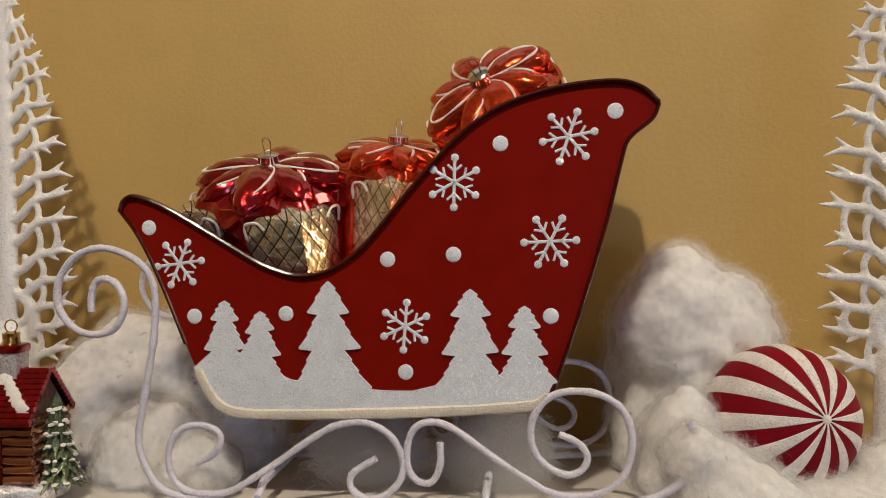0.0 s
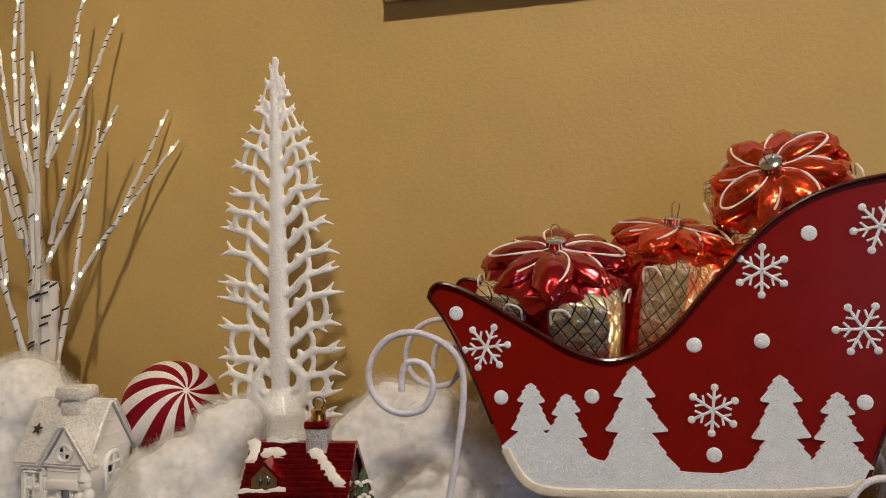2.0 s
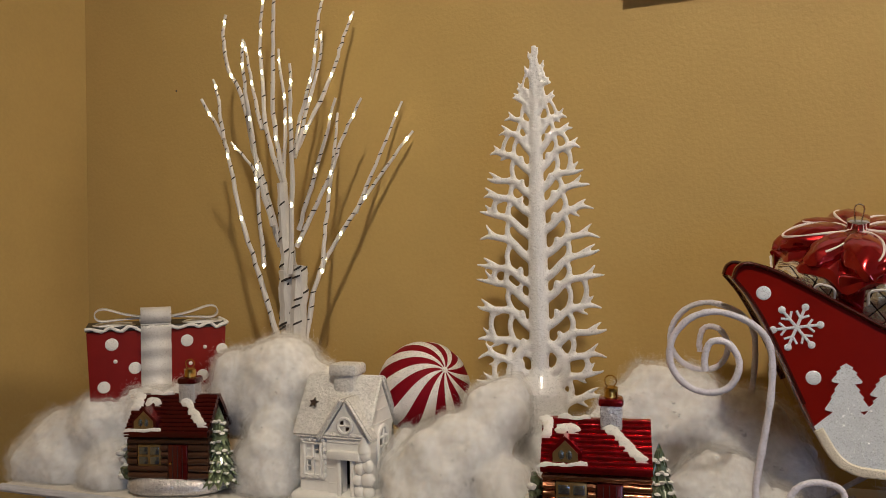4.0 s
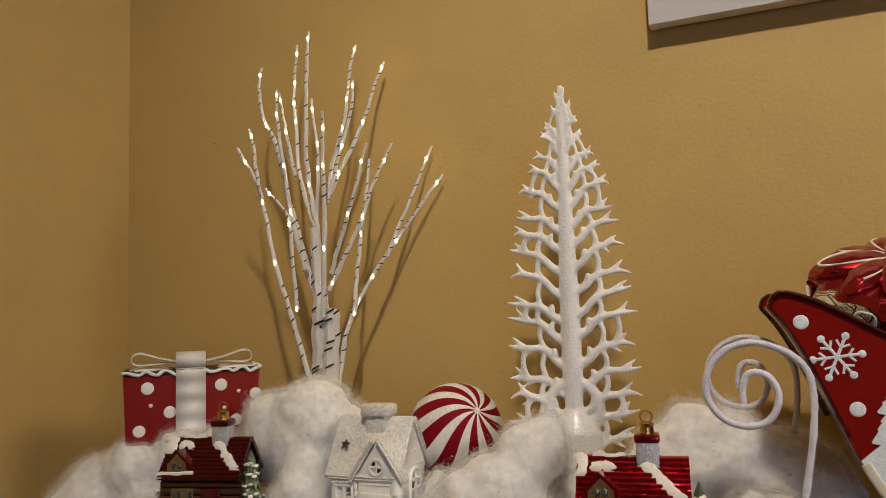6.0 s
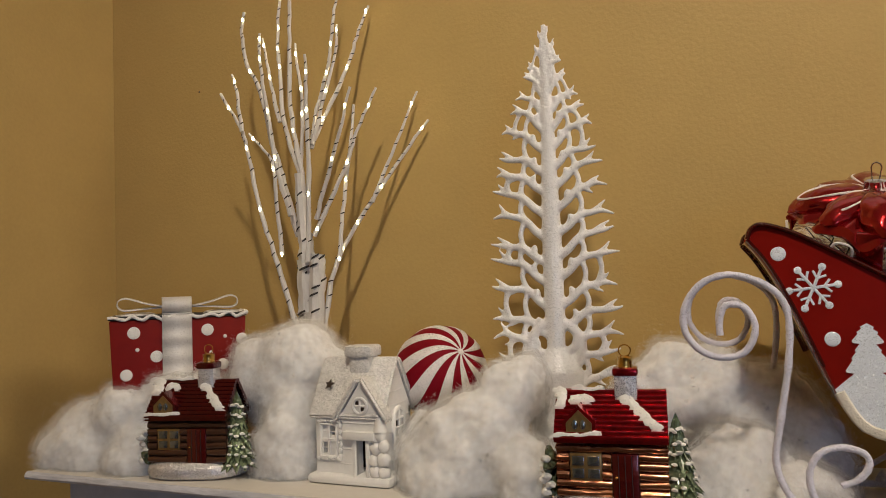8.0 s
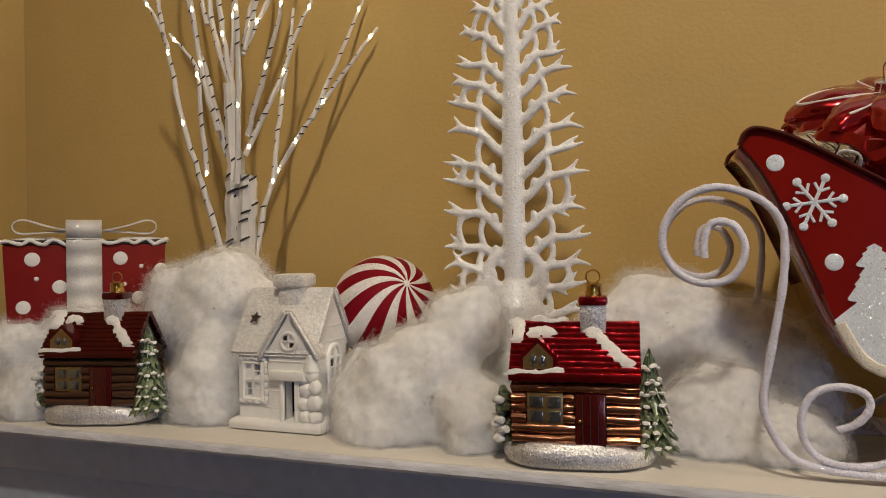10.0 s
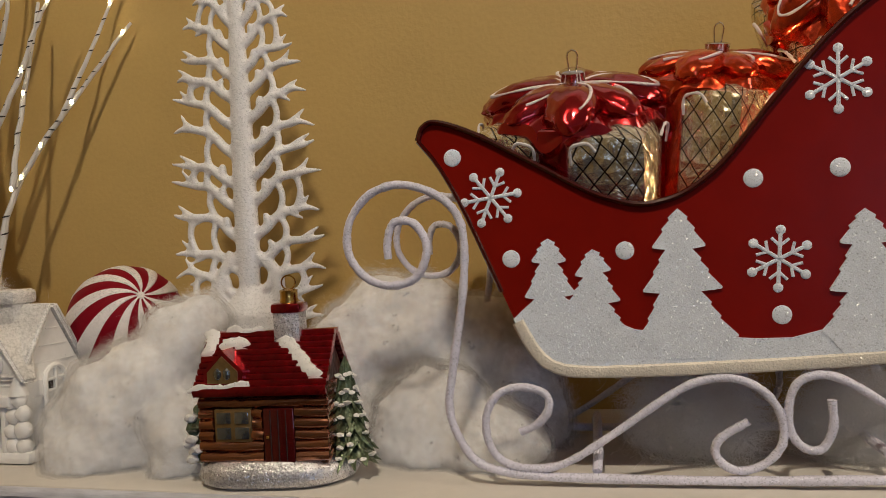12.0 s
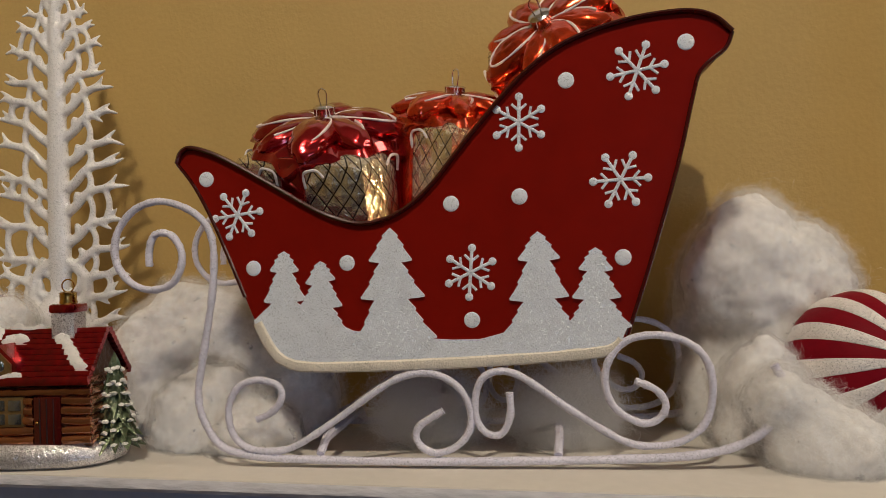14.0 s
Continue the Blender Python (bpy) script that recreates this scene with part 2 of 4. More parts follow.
BARK = material("white_wrapped_twig", (0.64, 0.61, 0.58), 0.65, vary=0.14, grain=220, bump=0.6, streak=(1, 1, 0.3))
BARK_MARK = material("black_bark_mark", (0.03, 0.025, 0.022), 0.7, vary=0.3)
LED = glow_material("warm_led", (1.0, 0.86, 0.48), 22.0)
RIBBON = material("white_glitter_ribbon", (0.66, 0.64, 0.62), 0.4, vary=0.1, grain=500, bump=0.4, glitter=0.06, coat=0.2)
BLACK = material("black_metal", (0.02, 0.018, 0.016), 0.5)

# ---- building tools ----
MM = 0.001


def finish(ob, smooth=40):
    me = ob.data
    for f in me.polygons:
        f.use_smooth = True
    try:
        me.set_sharp_from_angle(angle=radians(smooth))
    except AttributeError:
        pass
    return ob


def thing(name, m, label, category, group="", kind=""):
    ob = new(name)
    ob.empty_display_size = 0.02
    ob.matrix_world = m
    return tagged(ob, label, category, group, kind)


def part(name, bm, mat, parent=None, label="", m=None, smooth=40):
    """Links a bmesh, in millimetres, as one mesh under its thing."""
    me = bpy.data.meshes.new(name)
    bmesh.ops.scale(bm, vec=(MM, MM, MM), verts=bm.verts)
    bmesh.ops.recalc_face_normals(bm, faces=bm.faces)
    bm.to_mesh(me)
    bm.free()
    me.materials.append(mat)
    ob = new(name, me)
    finish(ob, smooth)
    if parent is not None:
        ob.parent = parent
    if m is not None:
        ob.matrix_basis = m
    return tagged(ob, label)


def B():
    return bmesh.new()


def box(bm, x0, x1, y0, y1, z0, z1, bevel=0.0):
    r = bmesh.ops.create_cube(bm, size=1)
    vs = r["verts"]
    bmesh.ops.scale(bm, vec=(x1 - x0, y1 - y0, z1 - z0), verts=vs)
    bmesh.ops.translate(bm, vec=((x0 + x1) / 2, (y0 + y1) / 2, (z0 + z1) / 2), verts=vs)
    if bevel:
        es = list({e for v in vs for e in v.link_edges})
        bmesh.ops.bevel(bm, geom=es, offset=bevel, segments=2, affect="EDGES", profile=0.5)
    return bm


def smooth_path(pts, steps=6):
    """A curve through its points (Catmull-Rom)."""
    P = [Vector(p) for p in pts]
    P = [2 * P[0] - P[1]] + P + [2 * P[-1] - P[-2]]
    out = []
    for i in range(1, len(P) - 2):
        a, b, c, d = P[i - 1:i + 3]
        for k in range(steps):
            t = k / steps
            out.append(0.5 * ((2 * b) + (c - a) * t + (2 * a - 5 * b + 4 * c - d) * t * t + (3 * b - a - 3 * c + d) * t ** 3))
    return out + [P[-2]]


def tube(bm, pts, radius, sides=8, flat=1.0, closed=False, rough=0.0):
    """A round rod along points; radius is a number or one for each point."""
    pts = [Vector(p) for p in pts]
    n = len(pts)
    rings, up = [], None
    for i, p in enumerate(pts):
        d = (pts[(i + 1) % n] - pts[i - 1]) if closed else (pts[min(i + 1, n - 1)] - pts[max(i - 1, 0)])
        d.normalize()
        if up is None:
            up = Vector((0, 1, 0)) if abs(d.y) < 0.9 else Vector((1, 0, 0))
        side = d.cross(up).normalized()
        up = side.cross(d).normalized()
        r = radius[i] if isinstance(radius, (list, tuple)) else radius
        r *= 1 + rough * random.uniform(-1, 1)
        rings.append([bm.verts.new(p + side * math.cos(a) * r + up * math.sin(a) * r * flat) for a in (2 * math.pi * k / sides for k in range(sides))])
    for i in range(n if closed else n - 1):
        a, b = rings[i], rings[(i + 1) % n]
        for k in range(sides):
            bm.faces.new((a[k], a[(k + 1) % sides], b[(k + 1) % sides], b[k]))
    if not closed:
        bm.faces.new(rings[0][::-1])
        bm.faces.new(rings[-1])
    return bm


def plate(bm, outline, y0, y1):
    """A flat plate with an outline in x and z, from y0 to y1."""
    a = [bm.verts.new((x, y0, z)) for x, z in outline]
    b = [bm.verts.new((x, y1, z)) for x, z in outline]
    bm.faces.new(a)
    bm.faces.new(b[::-1])
    n = len(a)
    for i in range(n):
        bm.faces.new((a[i], b[i], b[(i + 1) % n], a[(i + 1) % n]))
    return bm


def lathe(bm, profile, sides=24, lobes=0, depth=0.0, phase=0.0):
    """A turned form about z from (radius, z) pairs; lobes flute it."""
    rings = []
    for r, z in profile:
        rings.append([bm.verts.new((r * (1 + depth * math.cos(lobes * a + phase)) * math.cos(a), r * (1 + depth * math.cos(lobes * a + phase)) * math.sin(a), z))
                      for a in (2 * math.pi * k / sides for k in range(sides))])
    for a, b in zip(rings, rings[1:]):
        for k in range(sides):
            bm.faces.new((a[k], a[(k + 1) % sides], b[(k + 1) % sides], b[k]))
    bm.faces.new(rings[0][::-1])
    bm.faces.new(rings[-1])
    return bm


def blob(bm, c, r, sub=2, rough=0.0, scale=0.1, squash=None):
    vs = bmesh.ops.create_icosphere(bm, subdivisions=sub, radius=1)["verts"]
    for v in vs:
        d = v.co.copy()
        k = 1 + rough * noise.fractal(Vector(c) * scale + d * 1.7, 0.8, 2.0, 3)
        v.co = Vector((c[0] + d.x * r[0] * k, c[1] + d.y * r[1] * k, c[2] + d.z * r[2] * k))
    return bm


def holed(bm, xs, zs, holes, y0, y1):
    """One wall plate with cells between the breaks xs and zs, those in holes left open."""
    seen = {}

    def at(x, y, z):
        key = (x, y, z)
        if key not in seen:
            seen[key] = bm.verts.new((x, y, z))
        return seen[key]
    solid = {(i, k) for i in range(len(xs) - 1) for k in range(len(zs) - 1)} - set(holes)
    for i, k in solid:
        xa, xb, za, zb = xs[i], xs[i + 1], zs[k], zs[k + 1]
        bm.faces.new((at(xa, y0, za), at(xb, y0, za), at(xb, y0, zb), at(xa, y0, zb)))
        bm.faces.new((at(xa, y1, zb), at(xb, y1, zb), at(xb, y1, za), at(xa, y1, za)))
        for step, p, q in (((-1, 0), (xa, za), (xa, zb)), ((1, 0), (xb, za), (xb, zb)), ((0, -1), (xa, za), (xb, za)), ((0, 1), (xa, zb), (xb, zb))):
            if (i + step[0], k + step[1]) not in solid:
                bm.faces.new((at(p[0], y0, p[1]), at(q[0], y0, q[1]), at(q[0], y1, q[1]), at(p[0], y1, p[1])))
    return bm


# ---- the room ----
WX0, WX1, WY, FY, H = -1.009, 3.2, 0.6, -4.2, 2.95


def slab(name, x0, x1, y0, y1, z0, z1, mat, label):
    ob = part(name, box(B(), x0 * 1000, x1 * 1000, y0 * 1000, y1 * 1000, z0 * 1000, z1 * 1000), mat)
    return tagged(ob, label, "wall" if "wall" in name else name, kind="structure")


slab("wall_north", WX0 - 0.1, WX1 + 0.1, WY, WY + 0.12, 0, H, WALL, "tan yellow painted plaster wall behind the mantel shelf")
slab("wall_west", WX0 - 0.12, WX0, FY, WY, 0, H, WALL, "tan yellow painted side wall meeting the back wall")
slab("wall_east", WX1, WX1 + 0.12, FY, WY, 0, H, WALL, "tan yellow painted wall opposite the side wall")
slab("floor", WX0 - 0.12, WX1 + 0.12, FY - 0.12, WY + 0.12, -0.1, 0, FLOOR, "brown wooden floor of the room")
slab("ceiling", WX0 - 0.12, WX1 + 0.12, FY - 0.12, WY + 0.12, H, H + 0.1, CEIL, "off-white painted ceiling of the room")
sw = B()
holed(sw, [(WX0 - 0.12) * 1000, 2000, 3100, (WX1 + 0.12) * 1000], [0, 700, 2100, H * 1000], {(1, 1)}, FY * 1000 - 120, FY * 1000)
tagged(part("wall_south", sw, WALL), "tan yellow painted wall with a window opening", "wall", kind="structure")

# the mantel: board, nosing, moulding and breast below, bluish shade coloured into the front parts
mantel = thing("mantel_shelf", pose(0, 0.394, 1.288), "white painted wooden mantel shelf with a moulded front edge", "shelf", kind="structure")
X0, X1 = -898, 980
bm = B()
box(bm, X0, X1, 0.5, 205.5, -8, 0, 1.0)
part("board", bm, SHELF, mantel)
# nosing: its darker, bluer tone than the board is shade in the colour
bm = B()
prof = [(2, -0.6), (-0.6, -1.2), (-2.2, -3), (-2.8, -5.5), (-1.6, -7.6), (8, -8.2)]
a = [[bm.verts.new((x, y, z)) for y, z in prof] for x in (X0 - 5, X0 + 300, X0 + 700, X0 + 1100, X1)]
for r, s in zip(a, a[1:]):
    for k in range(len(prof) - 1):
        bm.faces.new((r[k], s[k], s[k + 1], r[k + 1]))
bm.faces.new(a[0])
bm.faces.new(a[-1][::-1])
part("nosing", bm, SHELF_EDGE, mantel, "white brushed paint on the rounded front edge, cool shade in its colour")
# moulding and frieze carry the shade under the lip in their base colour
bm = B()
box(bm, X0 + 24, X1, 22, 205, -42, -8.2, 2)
part("moulding", bm, MOULDING, mantel, "white moulding with bluish shade in its colour")
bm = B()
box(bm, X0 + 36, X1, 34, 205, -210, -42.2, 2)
part("frieze", bm, MOULDING, mantel, "white frieze board with bluish shade in its colour")

# the canvas that hangs above
pic = thing("canvas_picture", pose(-0.355, 0.580, 1.730), "white stretched canvas picture hanging on the wall", "picture")
part("canvas", box(B(), 0, 760, 0, 16, 0, 520, 1.0), CANVAS, pic)
part("stretcher", box(B(), 12, 748, 16.2, 19.8, 12, 508, 0.5), BLACK, pic)

bm = B()
blob(bm, (0, 0, 0), (1.0, 0.8, 1.0), 2)
nail = part("nail", bm, BLACK, None, "", m=pose(-0.871, 0.5995, 1.688))
tagged(nail, "tiny dark nail in the tan wall", "nail")

# ---- the sleigh ----
DEPTH = 100
sleigh = thing("sleigh", pose(-0.08, 0.4314, 1.288, 0, 0, 3.66), "red metal toy sleigh with white painted pines and frosted runners", "sleigh")
RIM = [(-191, 181), (-188, 188), (-180, 190), (-160, 182), (-126, 162), (-106, 150), (-92, 144), (-78, 141), (-62, 144), (-48, 152), (-35, 164), (-14, 189),
       (15, 220), (41, 238), (73, 248), (105, 251), (121, 247), (131, 238)]
rim = [(p.x, p.z) for p in smooth_path([(x, 0, z) for x, z in RIM], 5)]
right = [(p.x, p.z) for p in smooth_path([(131, 0, 238), (127, 0, 229), (114, 0, 218), (109, 0, 203), (100, 0, 167), (84, 0, 115), (70, 0, 74)], 4)][1:]
low = [(p.x, p.z) for p in smooth_path([(70, 0, 74), (64, 0, 66), (50, 0, 62), (-12, 0, 58), (-78, 0, 56), (-112, 0, 56), (-126, 0, 59), (-135, 0, 67), (-145, 0, 86)], 5)][1:]
left = [(p.x, p.z) for p in smooth_path([(-145, 0, 86), (-167, 0, 140), (-180, 0, 166), (-191, 0, 181)], 4)][1:-1]
for name, y in (("front_panel", 0), ("back_panel", DEPTH)):
    part(name, plate(B(), rim + right + low + left, y, y + 1.2), RED, sleigh)
bm = B()
band = [rim[-1]] + right + low + left + [rim[0]]
rows_ = [[bm.verts.new((x, y, z)) for x, z in band] for y in (1.3, DEPTH - 0.1)]
for k in range(len(band) - 1):
    bm.faces.new((rows_[0][k], rows_[0][k + 1], rows_[1][k + 1], rows_[1][k]))
shell = part("shell", bm, RED_SHEET, sleigh, "curved red sheet between the side panels")
shell.modifiers.new("thick", "SOLIDIFY").thickness = 0.0008
for y in (-0.5, DEPTH + 1.5):
    part("rolled_rim", tube(B(), [(x, y, z) for x, z in rim], 1.6, 8, 1.5), RED_RIM, sleigh, "dark glossy rolled edge")
    part("end_bead", tube(B(), [(x, y, z) for x, z in [rim[-1]] + right], 1.2, 6), RED_RIM, sleigh)
    part("end_bead", tube(B(), [(x, y, z) for x, z in left + [rim[0]]], 1.2, 6), RED_RIM, sleigh)

# the painted snow scene on the front
snow = [(-145.5, 86), (-141, 90), (-134, 96), (-110, 92), (-94, 83), (-85, 79), (-70, 77), (-41, 74), (-28, 73), (-12, 73), (0, 76), (12, 79), (40, 82), (60, 80), (69, 77)] + low[3:-1]
part("snow_field", plate(B(), snow, -1.0, -0.05), SNOW, sleigh, "white glitter paint snow bank")
bottom = [(x, -1.3, z + 2.5) for x, z in low[2:-1]]
part("snow_edge", tube(B(), bottom, 3.2, 8, 0.55, rough=0.06), CREAM, sleigh, "cream glitter ridge along the bottom edge")


def pine_shape(cx, top, base, w, tiers):
    """A pine silhouette of drooping, notched tiers."""
    rnd = random.Random(int(cx * 7 + top))
    lft, rgt = [], []
    h = top - base
    for lst, s in ((lft, -1), (rgt, 1)):
        inner, z_in = 0.8, top
        for k in range(tiers):
            f = (k + 1) / tiers
            z = top - h * (0.97 * f - 0.03 * tiers * (1 - f)) + rnd.uniform(-1.5, 1.5)
            out = w * (0.26 + 0.78 * f) * rnd.uniform(0.9, 1.08)
            for t in (0.3, 0.62):
                x = inner + (out * 0.86 - inner) * t
                y = z_in + (z + 1.5 - z_in) * t
                lst += [(cx + s * (x + 0.9), y + 0.8), (cx + s * (x + 0.3), y - 0.5)]
            lst += [(cx + s * out, z + 0.6), (cx + s * (out - 0.2), z - 0.4), (cx + s * out * 0.86, z - 0.8)]
            inner, z_in = out * rnd.uniform(0.48, 0.56), z - 1.4
            lst.append((cx + s * inner, z_in))
    return [(cx, top)] + rgt[:-1] + [(cx + w * 0.5, 64), (cx - w * 0.5, 64)] + lft[:-1][::-1]


for i, (cx, top, base, w, tiers) in enumerate(((-126, 126.5, 80, 17, 3), (-104, 120, 76, 16.5, 3), (-62, 138, 72, 23, 3), (22.5, 133, 74, 23, 3), (54, 123, 77, 18, 3))):
    part("painted_pine", plate(B(), pine_shape(cx, top, base, w, tiers), -1.15 - 0.12 * i, -0.06 - 0.01 * i), SNOW, sleigh, "white glitter pine silhouette")


def snowflake(cx, cz, r, turn):
    bm = B()
    for k in range(6):
        a = radians(turn + 60 * k)
        d, s = Vector((math.cos(a), 0, math.sin(a))), Vector((-math.sin(a), 0, math.cos(a)))
        c = Vector((cx, -0.25, cz))
        tube(bm, [c, c + d * r * 0.9], 0.95, 6, 0.5)
        tube(bm, [c + d * r * 0.42, c + d * r * 0.66 + s * r * 0.27], 0.75, 6, 0.5)
        tube(bm, [c + d * r * 0.42, c + d * r * 0.66 - s * r * 0.27], 0.75, 6, 0.5)
        e = c + d * r * 0.93
        blob(bm, e, (2.4, 0.6, 2.4), 2)
    return bm


for cx, cz, r, turn in ((-154, 149, 15, 7), (14, 195, 15.5, 28), (-16, 111, 15, 25), (69, 160, 16, 2), (80, 220, 16, 10)):
    part("snowflake", snowflake(cx, cz, r, turn), SNOW, sleigh, "white glitter snowflake")
for cx, cz in ((-173, 171), (-145, 117), (-88, 118.5), (-26, 150.5), (13, 153), (41, 217), (106.5, 234), (69, 117), (-16, 84)):
    bm = B()
    blob(bm, (cx, -0.1, cz), (4.6, 0.7, 4.6), 3)
    part("snow_dot", bm, SNOW, sleigh)


def spiral(c, r0, r1, a0, turns, y, n=30):
    """Points of a spiral round c from radius r0 to r1."""
    return [(c[0] + (r0 + (r1 - r0) * t) * math.cos(radians(a0) + turns * 2 * math.pi * t), y, c[1] + (r0 + (r1 - r0) * t) * math.sin(radians(a0) + turns * 2 * math.pi * t)) for t in (k / n for k in range(n + 1))]


def runner(y):
    head = [(-210, 120), (-210, 129), (-207, 138), (-201, 140), (-194, 137), (-189, 127), (-191, 116), (-198, 108), (-211, 106), (-223, 111), (-231, 122), (-232, 134), (-228, 145), (-218, 155),
            (-204, 159), (-190, 156), (-178, 149), (-171, 139), (-169, 125), (-171, 100), (-178, 62), (-181, 43), (-178, 28), (-168, 13), (-151, 7), (-128, 5)]
    foot = [(-128, 5), (-60, 4), (0, 4.5), (65, 6), (108, 9), (133, 17), (148, 31), (152, 44), (146, 57)]
    low_l = [(-145, 28), (-136, 32), (-130, 39), (-130, 46), (-136, 50), (-146, 51), (-156, 47), (-162, 36), (-161, 22), (-154, 13), (-141, 9.5), (-123, 12), (-98, 27), (-70, 46), (-55, 53), (-40, 54),
             (-27, 48), (-19, 36), (-19, 22), (-28, 12), (-40, 9), (-49, 15), (-48, 24), (-34, 33)]
    low_r = [(73, 49), (84, 44), (89, 36), (85, 28), (75, 26), (62, 34), (57, 46), (59, 60), (69, 71), (84, 74), (99, 71), (110, 62), (114, 47), (111, 29), (101, 18), (85, 13.5), (66, 16), (38, 33),
             (14, 50), (1, 55), (-10, 52), (-15, 42), (-15, 28), (-9, 20), (-1, 20), (4, 30), (4, 43)]
    for name, pts, r in (("scroll_head", head, 2.25), ("foot_rail", foot, 2.5), ("scroll", low_l, 2.1), ("scroll", low_r, 2.1)):
        c = [p + Vector((0, random.uniform(-0.15, 0.15), 0)) for p in smooth_path([(x, y, z) for x, z in pts], 7)]
        part(name, tube(B(), c, r, 10, rough=0.10), FROST, sleigh, "frosted white wire")


runner(-1.5)
runner(DEPTH + 3)
for x in (-107, 30):
    part("crossbar", tube(B(), [(x, -1, 8), (x + 1, 8, 15), (x + 1, DEPTH - 8, 15), (x, DEPTH + 2, 8)], 2.6, 8, rough=0.05), FROST, sleigh)
for x, z in ((-55, 53), (1, 55)):
    part("tie_bar", tube(B(), [(x, -1, z), (x, DEPTH + 2, z)], 1.8, 8), FROST, sleigh)


# ---- glass gift ornaments in the sleigh ----
def gift(m, label, w, h, ribbon, quilt, loops=8):
    g = thing("gift_ornament", m, label, "ornament", "glass gifts in the sleigh")
    bm = B()
    box(bm, -w / 2, w / 2, -w / 2, w / 2, -h, -8, 12)
    part("quilted_box", bm, quilt, g, "quilted silvered glass")
    for k in range(4):
        bm = B()
        box(bm, -7.5, 7.5, -w / 2 - 2.2, -w / 2 + 3, -h + 6, -6, 1.5)
        bmesh.ops.rotate(bm, verts=bm.verts, matrix=Matrix.Rotation(k * math.pi / 2, 3, "Z"))
        part("ribbon_band", bm, ribbon, g)
    bm = B()
    lathe(bm, [(w * 0.40, -15), (w * 0.50, -14), (w * 0.525, -9), (w * 0.49, -4), (w * 0.34, -1), (10, 2), (5, 3)], 128, 8, 0.06)
    for v in bm.verts:
        # the cloth-like folds hang lower over each side than at the corners between
        a, q = math.atan2(v.co.y, v.co.x), math.hypot(v.co.x, v.co.y) / (w * 0.5)
        v.co.z -= 6 * max(0.0, q - 0.55) * (1 + math.cos(8 * a + 0.6)) + 1.2 * q * math.cos(16 * a + 1.0)
    part("ribbon_top", bm, ribbon, g)
    for k in range(loops):
        a = 2 * math.pi * k / loops + 0.2
        long = k % 2 == 0
        L = w * (0.50 if long else 0.46)
        wide = w * (0.145 if long else 0.115)
        bm = B()
        blob(bm, (L * 0.56, 0, 2.5), (L * 0.52, wide, 9 if long else 7), 4, 0.11, 0.3)
        for v in bm.verts:
            v.co.z -= 0.0030 * v.co.x ** 2
        bmesh.ops.rotate(bm, verts=bm.verts, matrix=Matrix.Rotation(a, 3, "Z"))
        lp = part("bow_loop", bm, ribbon, g)
        ring = []
        for q in range(28):
            t = 2 * math.pi * q / 28
            x, y = L * 0.53 + L * 0.42 * math.cos(t), wide * 0.72 * math.sin(t)
            k2 = max(0.0, 1 - ((x - L * 0.56) / (L * 0.5)) ** 2 - (y / wide) ** 2) ** 0.5
            z = 2.5 + (9 if long else 7) * k2 - 0.0030 * x * x + 0.4
            ring.append((x, y, z))
        bm = tube(B(), ring if k % 4 == 0 else ring[2:15] if long else ring[3:11], [0.5 + 0.45 * abs(math.sin(q * 0.45 + k)) for q in range(28)], 6, closed=k % 4 == 0)
        bmesh.ops.rotate(bm, verts=bm.verts, matrix=Matrix.Rotation(a, 3, "Z"))
        part("piping", bm, PIPING, lp, "white glitter outline")
    for k in range(4):
        a = k * math.pi / 2
        for s in (-1, 1):
            bm = tube(B(), smooth_path([(s * 9.5, -w / 2 - 2.4, -24), (s * 9.8, -w / 2 - 3.4, -15), (s * 15, -w / 2 - 3, -12.5), (s * 19, -w / 2 - 2.5, -13), (s * 22, -w / 2 - 1.5, -17)], 5), 0.8, 6, rough=0.3)
            bmesh.ops.rotate(bm, verts=bm.verts, matrix=Matrix.Rotation(a, 3, "Z"))
            part("piping", bm, PIPING, g, "white glitter drips")
    cap = part("cap", lathe(B(), [(7, 3), (7.2, 5), (6.6, 6), (6.6, 12), (7, 12.6), (5.5, 13.6), (2, 14)], 32, 16, 0.02), SILVER, g, "fluted silver metal cap")
    part("hanger", tube(B(), [(-2, 0, 13), (-2.6, 0, 18), (-3, 0, 21), (-2.2, 0, 23.4), (0, 0, 24.4), (2.2, 0, 23.4), (3, 0, 21), (2.6, 0, 18), (2, 0, 13)], 0.5, 6), SILVER, cap, "thin wire loop")
    return g


def tilted(x, y, z, lean, roll, spin):
    """Lean is towards the viewer; then spun about its own axis."""
    return pose(x, y, z) @ pose(0, 0, 0, lean, 0, 0) @ pose(0, 0, 0, 0, roll, 0) @ pose(0, 0, 0, 0, 0, spin)


gift(tilted(-0.192, 0.464, 1.494, 24, 2, -10), "red and silver quilted glass gift ornament leaning in the sleigh", 97, 76, GLASS_RED, QUILT)
gift(tilted(-0.114, 0.494, 1.507, 13, 6, -36), "orange-red and cream quilted glass gift ornament behind the sleigh rim", 84, 88, GLASS_ORANGE, QUILT_MAT)
gift(tilted(-0.051, 0.470, 1.544, 50, -18, 20), "orange-red glass gift ornament tipped over on the sleigh back", 84, 60, GLASS_ORANGE, QUILT)


